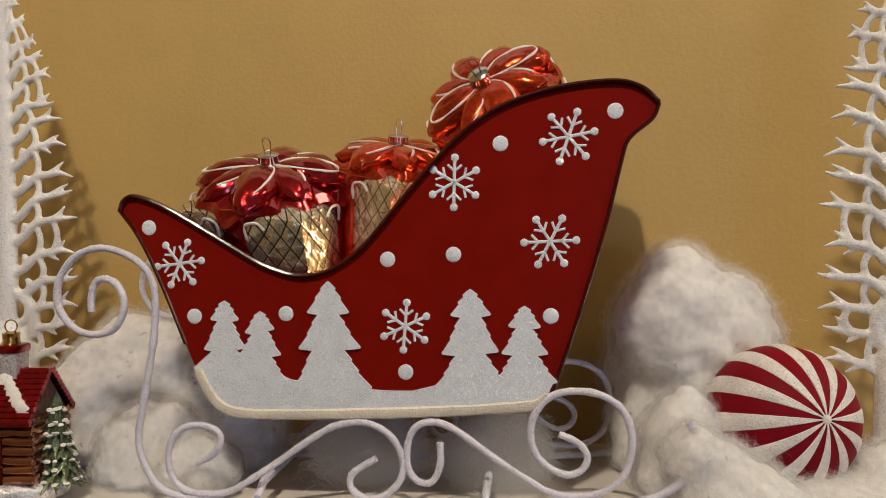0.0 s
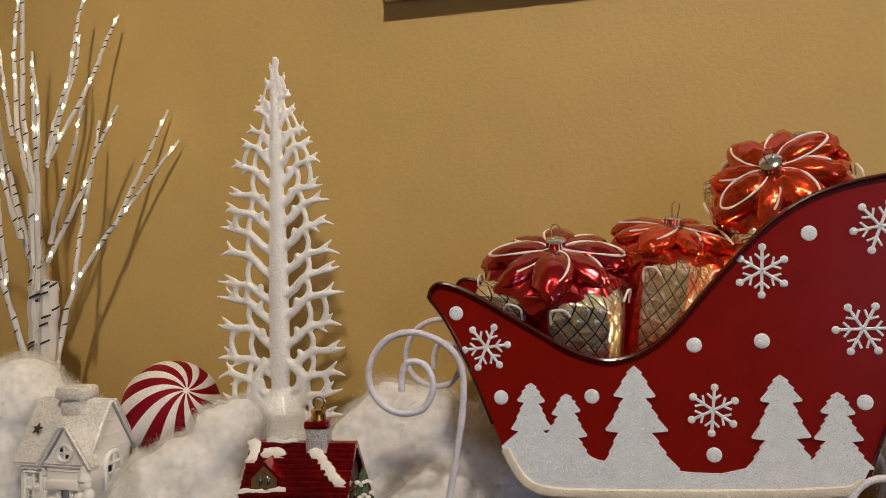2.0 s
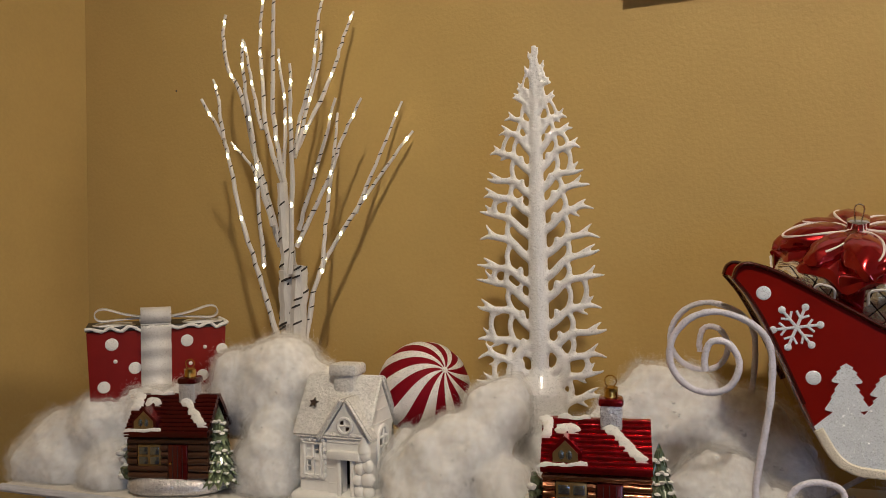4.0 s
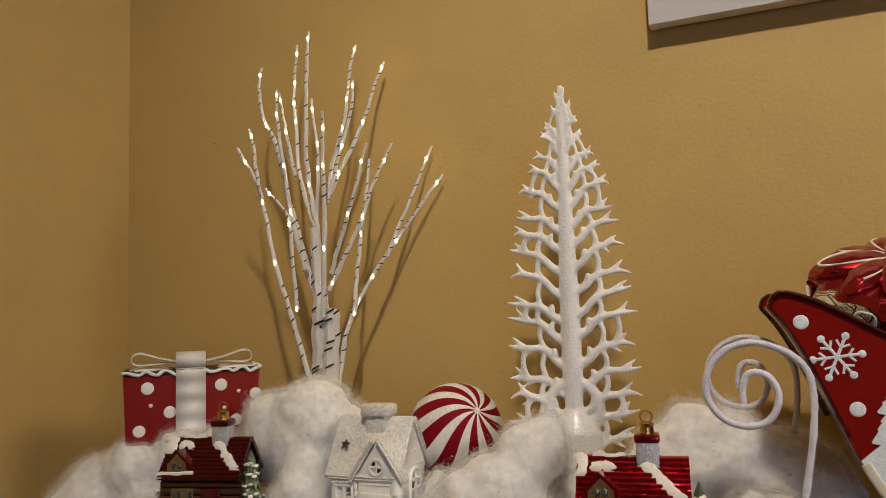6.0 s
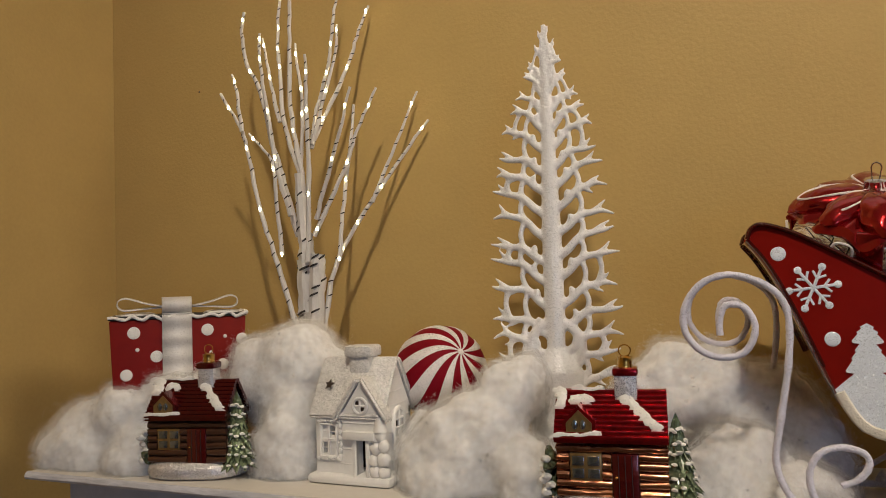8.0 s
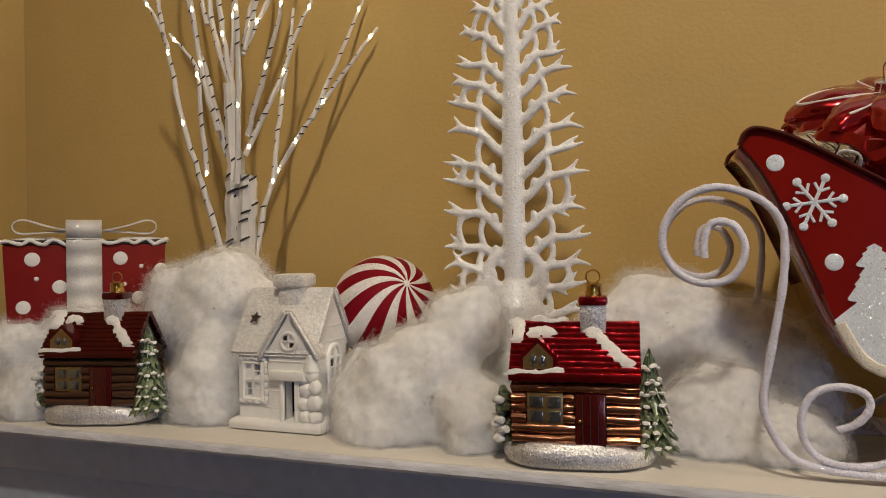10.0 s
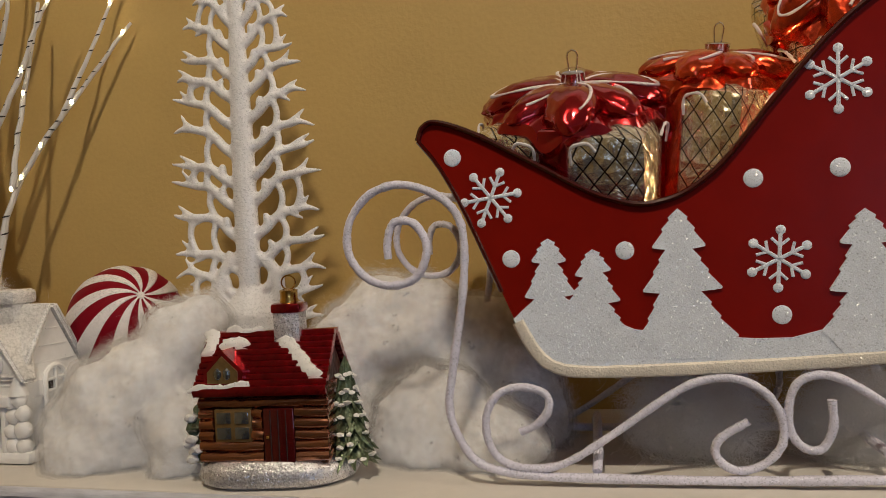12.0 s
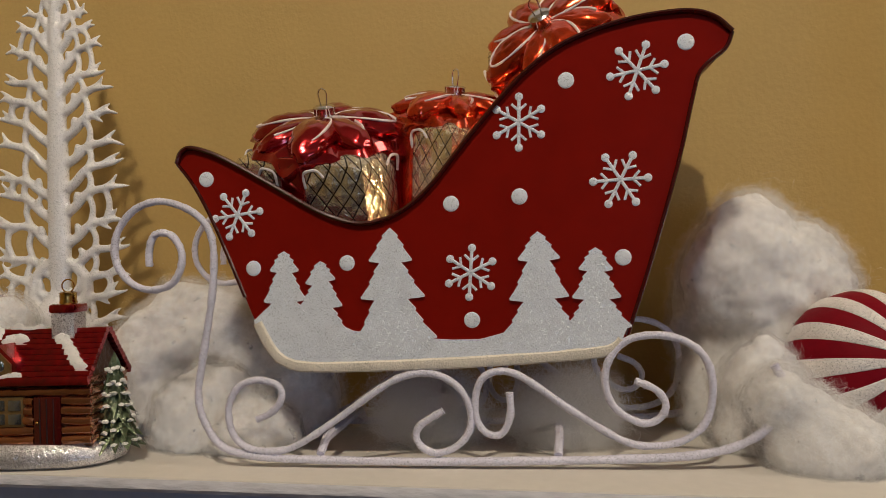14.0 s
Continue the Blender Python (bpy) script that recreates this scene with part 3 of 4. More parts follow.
# ---- striped balls ----
def ball(m, r, label, twist, stripes=12):
    b = thing("striped_ball", m, label, "ornament", "striped balls")
    n_l = 40

    def pt(a, th, rr):
        a2 = a + twist * math.sin(th) * 1.0
        return (rr * math.sin(th) * math.cos(a2), rr * math.sin(th) * math.sin(a2), rr * math.cos(th))
    bm = B()
    blob(bm, (0, 0, 0), (r, r, r), 5)
    part("ball", bm, BALL_RED, b, "crimson velvety ball")
    for k in range(stripes):
        bm = B()
        rows2 = []
        for i in range(n_l + 1):
            th = 0.02 + (math.pi - 0.04) * i / n_l
            half = math.pi / stripes * 0.48
            rows2.append([bm.verts.new(pt(2 * math.pi * k / stripes + half * s, th, r + (0.7 if abs(s) < 0.9 else 0.15))) for s in (-1, -0.8, 0, 0.8, 1)])
        for p, q in zip(rows2, rows2[1:]):
            for j in range(4):
                bm.faces.new((p[j], p[j + 1], q[j + 1], q[j]))
        part("stripe", bm, BALL_WHITE, b)
    bm = B()
    blob(bm, (0, 0, r), (3, 3, 1.4), 2)
    part("hub", bm, BALL_WHITE, b)
    return b


def facing(x, y, z, d):
    return Matrix.Translation((x, y, z)) @ Vector(d).to_track_quat("Z", "Y").to_matrix().to_4x4()


ball(facing(0.130, 0.50, 1.335, (0.31, -0.92, 0.20)), 45.5, "crimson ball with white glitter stripes lying in cotton", 0.0)
ball(facing(-0.533, 0.520, 1.369, (0.70, -0.52, 0.50)), 41.5, "crimson ball with swirling white glitter stripes behind cotton", 0.55, 10)


# ---- white openwork trees ----
TOP = 375


def tree_half(z):
    """Half the tree's width at a height."""
    return float(np.interp(z, (60, 156, 215, 253, 289, 320, 345, TOP), (54, 54, 50, 45, 37, 25, 14, 3)))


def fused(ob, voxel=0.0009, rounds=4):
    r = ob.modifiers.new("fuse", "REMESH")
    r.mode, r.voxel_size, r.use_smooth_shade = "VOXEL", voxel, True
    s = ob.modifiers.new("soften", "SMOOTH")
    s.factor, s.iterations = 0.5, rounds
    return ob


def openwork_tree(m):
    """A flat coral-like tree: a flattened trunk, curved forked arms and struts that close loops between them."""
    rnd = random.Random(11)
    tree = thing("openwork_tree", m, "tall white glittered openwork ceramic tree on the shelf", "tree ornament", "openwork trees")
    bm = B()
    line = [(0, 0, z) for z in range(0, TOP + 1, 5)]
    tube(bm, line, [float(np.interp(z, (0, 86, 98, 104, 130, 200, 300, TOP), (24, 22, 12, 7.5, 8.6, 8.2, 5.2, 2.0))) for _, _, z in line], 16, 0.72)
    for s in (-1, 1):
        tube(bm, smooth_path([(s * 3, 0, 127), (s * 13, 0, 121), (s * 20, 0, 111), (s * 20, 0, 98), (s * 14, 0, 86)], 5), 4.4, 10)
    part("foot", lathe(B(), [(30, 0), (31, 4), (24, 9), (16, 16), (12, 24)], 24), TREE, tree)

    def prong(bm, pts, r0, r1):
        c = smooth_path(pts, 5)
        tube(bm, c, [r1 + (r0 - r1) * (1 - i / (len(c) - 1)) ** 0.8 for i in range(len(c))], 9)
        return c
    for s in (-1, 1):
        prev = None
        z = 62 + (4 if s > 0 else 0)
        while z < TOP - 12:
            gap = float(np.interp(z, (60, 200, 300, TOP), (20.5, 19.5, 15, 10)))
            z0 = z + rnd.uniform(-1.5, 1.5)
            hw = tree_half(z0 + 10) * rnd.uniform(0.94, 1.05)
            r = 1.6 + 1.9 * min(1, hw / 46)
            y = [rnd.uniform(-2.5, 2) for _ in range(4)]
            rise = gap * rnd.uniform(0.30, 0.62)
            root = Vector((s * 2, 0, z0 - 9))
            node = Vector((s * hw * rnd.uniform(0.40, 0.47), y[0] * 0.5, z0 + rise * 0.8))
            fork = Vector((s * hw * rnd.uniform(0.64, 0.72), y[1], z0 + rise * rnd.uniform(0.9, 1.3)))
            prong(bm, [root, root.lerp(node, 0.55) + Vector((0, 0, -1.5)), node, fork], r * 1.15, r * 0.85)
            # two pointed tips beyond the fork, and now and then a third
            prong(bm, [fork, fork + Vector((s * hw * 0.16, 0, gap * rnd.uniform(0.0, 0.12))), Vector((s * hw, y[2], fork.z + gap * rnd.uniform(-0.12, 0.22)))], r * 0.9, 0.9)
            prong(bm, [fork, fork + Vector((s * hw * 0.10, 0, gap * 0.22)), fork + Vector((s * hw * rnd.uniform(0.18, 0.28), y[3], gap * rnd.uniform(0.42, 0.58)))], r * 0.8, 0.9)
            if hw > 16:
                if rnd.random() < 0.6:
                    k = node.lerp(fork, 0.6)
                    prong(bm, [k, k + Vector((s * hw * 0.08, 0, -gap * 0.15)), k + Vector((s * hw * rnd.uniform(0.14, 0.24), y[3] * 0.5, -gap * 0.28))], r * 0.75, 0.9)
                if rnd.random() < 0.7:
                    k = root.lerp(node, 0.62)
                    prong(bm, [k, k + Vector((s * rnd.uniform(-1, 1), -1, gap * 0.22)), k + Vector((s * rnd.uniform(-2, 1.5), -1.5, gap * 0.40))], r * 0.95, r * 0.5)
            if prev is not None:
                # struts that close the openings beside the trunk and between the forks
                for p, q, chance in ((prev[0], node, 0.85), (prev[1], fork, 0.5)):
                    if rnd.random() < chance:
                        tube(bm, smooth_path([p, (p + q) / 2 + Vector((s * hw * 0.06, 0, 0)), q], 4), r * 0.72, 8)
            prev = (node, fork)
            z += gap
    fused(part("openwork_body", bm, TREE, tree, "one cast of trunk and forked glittered arms"), 0.0010, 8)
    return tree


tree_a = openwork_tree(pose(-0.422, 0.506, 1.288, 0, 0, 8))
tree_b = copy_thing(tree_a, pose(0.212, 0.512, 1.288, 0, 0, 176))


# ---- lit birch twigs ----
birch = thing("lit_birch_twigs", pose(-0.67, 0.53, 1.288), "white wrapped birch twig tree with small warm lights", "twig lamp")


def twig(pts, r0, r1, leds=()):
    c = smooth_path(pts, 5)
    c = [p + Vector((random.uniform(-0.7, 0.7), random.uniform(-0.7, 0.7), 0)) for p in c]
    n = len(c)
    thick = 1.12 if r0 < 5 else 1.0
    limb = part("twig", tube(B(), c, [(r0 + (r1 - r0) * i / (n - 1)) * thick for i in range(n)], 8, rough=0.10), BARK, birch)
    for i in range(1, n - 1):
        if random.random() < (0.85 if r0 < 5 else 0.75):
            r = (r0 + (r1 - r0) * i / (n - 1)) * thick * 1.08
            d = (c[i + 1] - c[i - 1]).normalized()
            side = d.cross(Vector((random.uniform(-1, 1), random.uniform(-1, 0.2), 0.2))).normalized()
            fwd = side.cross(d).normalized()
            bm = B()
            s0, s1 = [], []
            for q in range(7):
                t = (-1.1 + 2.2 * q / 6) * (1.0 if r0 < 5 else 0.45)
                rr = r + 0.12
                o = c[i] + side * math.sin(t) * rr + fwd * math.cos(t) * rr + d * (t * (1.3 if r0 < 5 else 4.0))
                w = (0.7 + 0.05 * r) * (1 - 0.45 * abs(t))
                s0.append(bm.verts.new(o - d * w))
                s1.append(bm.verts.new(o + d * w))
            for q in range(6):
                bm.faces.new((s0[q], s0[q + 1], s1[q + 1], s1[q]))
            part("bark_mark", bm, BARK_MARK, limb)
    for f in leds:
        i = min(n - 1, int(f * (n - 1)))
        bm = B()
        blob(bm, c[i] + Vector((1.2, -2.2, 0)), (1.15, 1.15, 2.1), 2)
        part("led", bm, LED, limb, "glowing warm white bulb")


twig([(-6, 0, 0), (-6, 0, 114), (-7, 0, 147), (-7, 0, 190)], 12.5, 10.5)
twig([(-7, 0, 170), (-9, 0, 200), (-12, 0, 226), (-14, 0, 276)], 9.5, 5)
twig([(3, -5, 100), (5, -5, 147), (7, -5, 180), (7, -5, 194)], 8.5, 7.5)
twig([(-14, -8, 100), (-17, -10, 128), (-33, -14, 184), (-50, -18, 241), (-62, -22, 303), (-66, -26, 323), (-87, -30, 360)], 2.8, 1.3, (0.5, 0.68, 0.95))
twig([(-63, -28, 319), (-71, -24, 358), (-80, -20, 381)], 1.8, 1.1, (0.85,))
twig([(-17, -30, 194), (-19, -33, 244), (-21, -37, 283), (-45, -40, 313)], 2.0, 1.2, (0.02, 0.62, 0.97))
twig([(-18, 0, 213), (-36, 0, 276), (-47, 0, 311), (-61, 0, 366), (-78, 0, 400), (-82, 0, 430), (-79, 0, 452)], 2.8, 1.3, (0.62, 0.94))
twig([(-19, -10, 233), (-31, -15, 280), (-37, -20, 338), (-41, -25, 382), (-38, -30, 414)], 2.4, 1.2, (0.3, 0.5, 0.82, 0.97))
twig([(-14, 0, 277), (-34, 5, 325), (-43, 10, 391), (-48, 15, 425), (-47, 20, 478)], 2.4, 1.2, (0.5, 0.66, 0.8, 0.95))
twig([(-11, 0, 274), (-21, -2, 332), (-20, -5, 401), (-16, -8, 453), (-12, -10, 476)], 2.4, 1.2, (0.2, 0.93))
twig([(-16, 5, 281), (-15, 8, 351), (-24, 10, 413)], 2.0, 1.2, (0.4, 0.65, 0.95))
twig([(-37, 0, 331), (-54, 8, 381), (-67, 15, 427)], 1.9, 1.1, (0.55, 0.95))
twig([(3, -15, 186), (11, -22, 289), (14, -28, 340), (18, -35, 383)], 2.4, 1.3, (0.2, 0.6, 0.9))
twig([(-1, 0, 300), (1, 10, 342), (10, 20, 389), (11, 30, 442), (13, 40, 474)], 2.0, 1.2, (0.45, 0.62, 0.95))
twig([(1, 0, 303), (10, 8, 348), (20, 17, 397), (18, 25, 430)], 2.0, 1.1, (0.4, 0.95))
twig([(-1, 0, 300), (11, 14, 339), (27, 28, 385), (32, 41, 420), (39, 55, 456)], 2.2, 1.2, (0.2, 0.5, 0.96))
twig([(3, 0, 229), (21, -5, 270), (38, -10, 308), (55, -15, 351)], 2.2, 1.3, (0.5, 0.93))
twig([(1, 0, 212), (18, 5, 248), (35, 10, 284), (44, 15, 315), (64, 20, 357)], 2.4, 1.2, (0.08, 0.5, 0.93))
twig([(29, 0, 188), (28, 13, 245), (28, 27, 301), (27, 40, 349)], 2.2, 1.2, (0.03, 0.5))
twig([(7, -2, 95), (9, 0, 117), (16, 12, 179), (37, 24, 225), (54, 36, 255), (72, 48, 286), (101, 60, 328)], 2.8, 1.3, (0.4, 0.5, 0.72, 0.97))
twig([(50, 30, 245), (66, 45, 293), (90, 60, 359)], 1.9, 1.1, (0.95,))


# ---- red polka-dot gift tin ----
tin = thing("gift_tin", pose(-0.78, 0.462, 1.288, 0, 0, 44), "red tin gift box with white polka dots and glitter bow", "gift box")
bm = B()
box(bm, -62, 62, 0, 70, 0, 136, 1.2)
for v in bm.verts:
    k = 1 - 0.10 * (1 - v.co.z / 136)
    v.co.x *= k
part("tin_body", bm, RED_TIN, tin)
part("lid", box(B(), -63, 63, -0.8, 71, 136.2, 140, 1), BLACK, tin, "dark metal lid")
rnd = random.Random(2)
edge = [(-63 + 126 * k / 24, -1.5 + rnd.uniform(-0.6, 0.6), 138 + 1.8 * math.sin(k * 1.9) + rnd.uniform(-0.8, 0.8)) for k in range(25)]
part("snow_edge", tube(B(), smooth_path(edge, 3), 1.6, 7, rough=0.2), PATCH, tin, "wavy white painted snow along the lid")
edge = [(63, -1 + 72 * k / 12, 139 + 2 * math.sin(k * 2.1)) for k in range(13)]
part("snow_edge", tube(B(), smooth_path(edge, 3), 1.6, 7, rough=0.2), PATCH, tin)
for x0, x1 in ((20, 62), (-58, -20)):
    bm = B()
    blob(bm, ((x0 + x1) / 2, 22, 140), ((x1 - x0) / 2, 20, 3), 3, 0.25, 0.05)
    part("snow_patch", bm, PATCH, tin)
for x, z, r in ((-41, 124, 5.8), (26, 124, 5.8), (58.5, 114, 5.4), (-21, 101, 5.6), (-48, 85, 5.5), (-38, 108, 1.9), (42.5, 117, 1.8), (29, 102, 1.8), (40, 90, 5.5), (-30, 70, 5.5)):
    bm = B()
    blob(bm, (x * 0.99, -0.3, z), (r, 0.9, r), 3)
    part("dot", bm, PATCH, tin)


def ribbon(path, wide, mat_, name, label, axis=(1, 0, 0), thick=0.7):
    bm = B()
    ax = Vector(axis).normalized() * wide / 2
    a, b = [], []
    for p in path:
        a.append(bm.verts.new(Vector(p) - ax))
        b.append(bm.verts.new(Vector(p) + ax))
    for k in range(len(path) - 1):
        bm.faces.new((a[k], a[k + 1], b[k + 1], b[k]))
    ob = part(name, bm, mat_, tin, label)
    ob.modifiers.new("thick", "SOLIDIFY").thickness = thick * MM
    return ob


ribbon([(-2, -2.6 + 1.3 * math.sin(z * 0.36), z) for z in np.linspace(0, 140, 60)], 27, RIBBON, "ribbon_band", "wavy white glitter tin ribbon")
ribbon([(-2, y, 141.5 + 0.8 * math.sin(y * 0.3)) for y in np.linspace(-2.5, 71, 24)], 27, RIBBON, "ribbon_band", "wavy white glitter tin ribbon")
knot = [(-2, 6 + 12 * math.cos(a), 149 + 8 * math.sin(a)) for a in np.linspace(0, 2 * math.pi, 25)]
ribbon(knot, 27, RIBBON, "bow_knot", "white glitter knot of the bow")
for s in (-1, 1):
    loop = [(s * 12, 8, 148), (s * 30, 6, 152), (s * 46, 6, 157), (s * 54, 6, 155), (s * 55, 7, 149), (s * 49, 8, 145), (s * 32, 9, 146), (s * 12, 10, 147)]
    ribbon([(p.x, p.y, p.z) for p in smooth_path(loop, 6)], 8, RIBBON, "bow_loop", "thin curled ribbon loop", axis=(0, 1, 0.15), thick=0.9)


# ---- glass log cabins ----
def frosted_pine(parent, x, y, h, r, tiers=6, seed=0):
    rnd = random.Random(seed)
    tree = None
    for k in range(tiers):
        z0 = h * k / (tiers + 0.3)
        rr = r * (1 - 0.82 * k / tiers)
        bm = B()
        m = 24
        ring_o, ring_m = [], []
        apex = bm.verts.new((x, y, 12 + z0 + h / tiers * 1.5))
        for q in range(m):
            a = 2 * math.pi * q / m + rnd.uniform(-0.1, 0.1)
            out = rr * (1.12 if q % 2 else 0.80) * rnd.uniform(0.9, 1.1)
            ring_o.append(bm.verts.new((x + out * math.cos(a), y + out * math.sin(a) * 0.8, 12 + z0 - (5.0 if q % 2 else -1.5) * rnd.uniform(0.7, 1.2))))
            ring_m.append(bm.verts.new((x + out * 0.55 * math.cos(a), y + out * 0.55 * math.sin(a) * 0.8, 12 + z0 + h / tiers * 0.62)))
        base = bm.verts.new((x, y, 12 + z0 + 1))
        for q in range(m):
            n = (q + 1) % m
            bm.faces.new((ring_o[q], ring_o[n], ring_m[n], ring_m[q]))
            bm.faces.new((ring_m[q], ring_m[n], apex))
            bm.faces.new((ring_o[n], ring_o[q], base))
        tier = part("pine_tier", bm, PINE, parent, "green frosted boughs", smooth=25)
        for q in range(1, m, 2):
            if rnd.random() < 0.85:
                bm = B()
                c = (x + rr * 0.86 * math.cos(2 * math.pi * q / m), y + rr * 0.86 * math.sin(2 * math.pi * q / m) * 0.8)
                blob(bm, (c[0], c[1], 12 + z0 + rnd.uniform(-1.5, 1.5)), (2.6 * rnd.uniform(0.6, 1.1), 2.0, 1.3), 1, 0.5, 0.3)
                part("snow_tuft", bm, PATCH, tier)


def cabin(m, label, log_mat, roof_mat, seed, pine=(42, -4, 54, 15.5)):
    c = thing("log_cabin_ornament", m, label, "ornament", "glass log cabins")
    rnd = random.Random(seed)
    # snowy glass base
    bm = B()
    lathe(bm, [(38, 0), (43, 2), (45, 6), (43.5, 11), (38, 14.5), (20, 15)], 48, 3, 0.03)
    for v in bm.verts:
        a = math.atan2(v.co.y, v.co.x)
        k = (abs(math.cos(a)) ** 3.2 + abs(math.sin(a)) ** 3.2) ** (-1 / 3.2)
        v.co.x *= 0.5 + 0.5 * k
        v.co.y *= 0.62 * k
        v.co.z += 0.6 * noise.noise(v.co * 0.15) if v.co.z > 4 else 0
    part("snow_base", bm, SNOW_BASE, c, "silver glitter snow base")
    W, D, Z0, Z1 = 35, 21, 14, 55
    part("wall_core", box(B(), -W + 1, W - 1, -D + 2, D - 2, Z0 - 2, Z1 + 1, 1), DARK_LOG, c)
    n = 7
    dz = (Z1 - Z0) / n
    for k in range(n):
        z = Z0 + dz * (k + 0.5)
        spans = [(-W - 1, W + 1)] if k == n - 1 else [(-W - 1, -27.5), (-6, 0), (18, W + 1)] if 1 < k < n - 2 else [(-W - 1, W + 1)] if k == n - 2 else [(-W - 1, 0), (18, W + 1)]
        for a, b in spans:
            pts = [(x, -D + 1 + rnd.uniform(-0.3, 0.3), z + rnd.uniform(-0.4, 0.4)) for x in np.linspace(a, b, max(3, int((b - a) / 5)))]
            part("log", tube(B(), pts, dz * 0.50, 9, rough=0.11), log_mat, c)
        for s in (-1, 1):
            pts = [(s * (W - 1), y, z + rnd.uniform(-0.3, 0.3)) for y in np.linspace(-D, D, 5)]
            part("log", tube(B(), pts, dz * 0.48, 8, rough=0.06), log_mat, c)
        part("log", tube(B(), [(-W - 1, D - 1, z), (W + 1, D - 1, z)], dz * 0.48, 8), log_mat, c)
    # door
    door = part("door", box(B(), 0.5, 17.5, -D - 1.6, -D + 2, Z0 - 1, Z1 - dz * 2.02, 0.8), DOOR_RED, c, "glossy maroon plank door")
    for x in (4.6, 8.9, 13.2):
        part("groove", box(B(), x - 0.25, x + 0.25, -D - 2.0, -D - 1.4, Z0 + 1, Z1 - dz * 2.2), BLACK, door)
    bm = B()
    blob(bm, (3, -D - 2.4, Z0 + 14), (1.1, 1.1, 1.1), 2)
    part("knob", bm, GOLD, door)
    # window of four panes
    win = part("window_frame", box(B(), -27.2, -6.2, -D - 1.2, -D + 2, Z0 + dz * 1.9, Z1 - dz * 2.05, 0.8), MULLION, c)
    zz0, zz1 = Z0 + dz * 1.9, Z1 - dz * 2.05
    for i in range(2):
        for k in range(2):
            bm = B()
            x, z = -21.8 + i * 10.2, zz0 + (zz1 - zz0) * (0.27 + 0.46 * k)
            box(bm, x - 4.0, x + 4.0, -D - 1.9, -D - 0.6, z - (zz1 - zz0) * 0.18, z + (zz1 - zz0) * 0.18, 0.6)
            part("pane", bm, PANE, win)
    # roof of ridged courses
    ridge, eave = 82, 52
    rows_r = 10
    for s in (-1, 1):
        for k in range(rows_r):
            t0, t1 = k / rows_r, (k + 1) / rows_r
            bm = B()
            y0, z0 = s * (D + 4) * (1 - t0), eave + (ridge - eave) * t0
            y1, z1 = s * (D + 4) * (1 - t1), eave + (ridge - eave) * t1
            cols = 10
            lo = [bm.verts.new((-37 + 74 * q / cols, y0 + s * 1.8, z0 + 1.5 + rnd.uniform(-0.55, 0.55))) for q in range(cols + 1)]
            hi = [bm.verts.new((-37 + 74 * q / cols, y1 + s * 0.2, z1 + 0.2)) for q in range(cols + 1)]
            un = [bm.verts.new((-37 + 74 * q / cols, y0 + s * 0.2, z0 - 1.6)) for q in range(cols + 1)]
            ub = [bm.verts.new((-37 + 74 * q / cols, y1, z1 - 2.2)) for q in range(cols + 1)]
            mid = [bm.verts.new((-37 + 74 * q / cols, (y0 + y1) / 2 + s * 2.0, (z0 + z1) / 2 + 2.1 + rnd.uniform(-0.2, 0.2))) for q in range(cols + 1)]
            for q in range(cols):
                bm.faces.new((lo[q], lo[q + 1], mid[q + 1], mid[q]))
                bm.faces.new((mid[q], mid[q + 1], hi[q + 1], hi[q]))
                bm.faces.new((lo[q], un[q], un[q + 1], lo[q + 1]))
                bm.faces.new((un[q], ub[q], ub[q + 1], un[q + 1]))
            for q in (0, cols):
                bm.faces.new((lo[q], mid[q], hi[q], ub[q], un[q]))
            part("roof_course", bm, roof_mat, c, smooth=60)
    for s in (-1, 1):
        bm = B()
        v = [bm.verts.new((s * (W - 1), -D, Z1 - 2)), bm.verts.new((s * (W - 1), D, Z1 - 2)), bm.verts.new((s * (W - 1), 0, ridge - 4))]
        w = [bm.verts.new((s * (W - 4), -D, Z1 - 2)), bm.verts.new((s * (W - 4), D, Z1 - 2)), bm.verts.new((s * (W - 4), 0, ridge - 4))]
        bm.faces.new(v)
        bm.faces.new(w[::-1])
        for k in range(3):
            bm.faces.new((v[k], w[k], w[(k + 1) % 3], v[(k + 1) % 3]))
        part("gable", bm, DARK_LOG, c)
    # dormer
    dm = part("dormer", plate(B(), [(-31, 56), (-9, 56), (-9, 64), (-20, 75), (-31, 64)], -24, -4), roof_mat, c)
    part("dormer_front", plate(B(), [(-28.5, 57.5), (-11.5, 57.5), (-11.5, 63.5), (-20, 72), (-28.5, 63.5)], -25.2, -23.9), MULLION, dm)
    for x in (-22.6, -17.4):
        bm = B()
        blob(bm, (x, -25, 62.5), (2.2, 1.4, 3.4), 2)
        part("pane", bm, PANE, dm)
    # snow patches that lie on the roof
    def on_roof(x, t, off=2.0):
        return (x, -(D + 4) * (1 - t) - off * 0.8, eave + (ridge - eave) * t + off * 0.6)
    for name, pts in (("drift", [(8, 0.86), (12, 0.72), (19, 0.55), (24, 0.38), (30, 0.22)]), ("eave_snow", [(-34, 0.04), (-26, 0.06), (-17, 0.05), (-9, 0.09)]), ("corner_snow", [(-35, 0.95), (-33, 0.8), (-34, 0.62)]), ("ridge_snow", [(-22, 0.98), (-12, 0.95), (-7, 0.99)]), ("dormer_snow", [(-24, 0.72), (-20, 0.82), (-15, 0.72)])):
        bm = B()
        P = smooth_path([on_roof(x, t) for x, t in pts], 4)
        for p in P:
            blob(bm, p, (4.8 * rnd.uniform(0.7, 1.3), 0.9, 2.9 * rnd.uniform(0.7, 1.3)), 2, 0.5, 0.35)
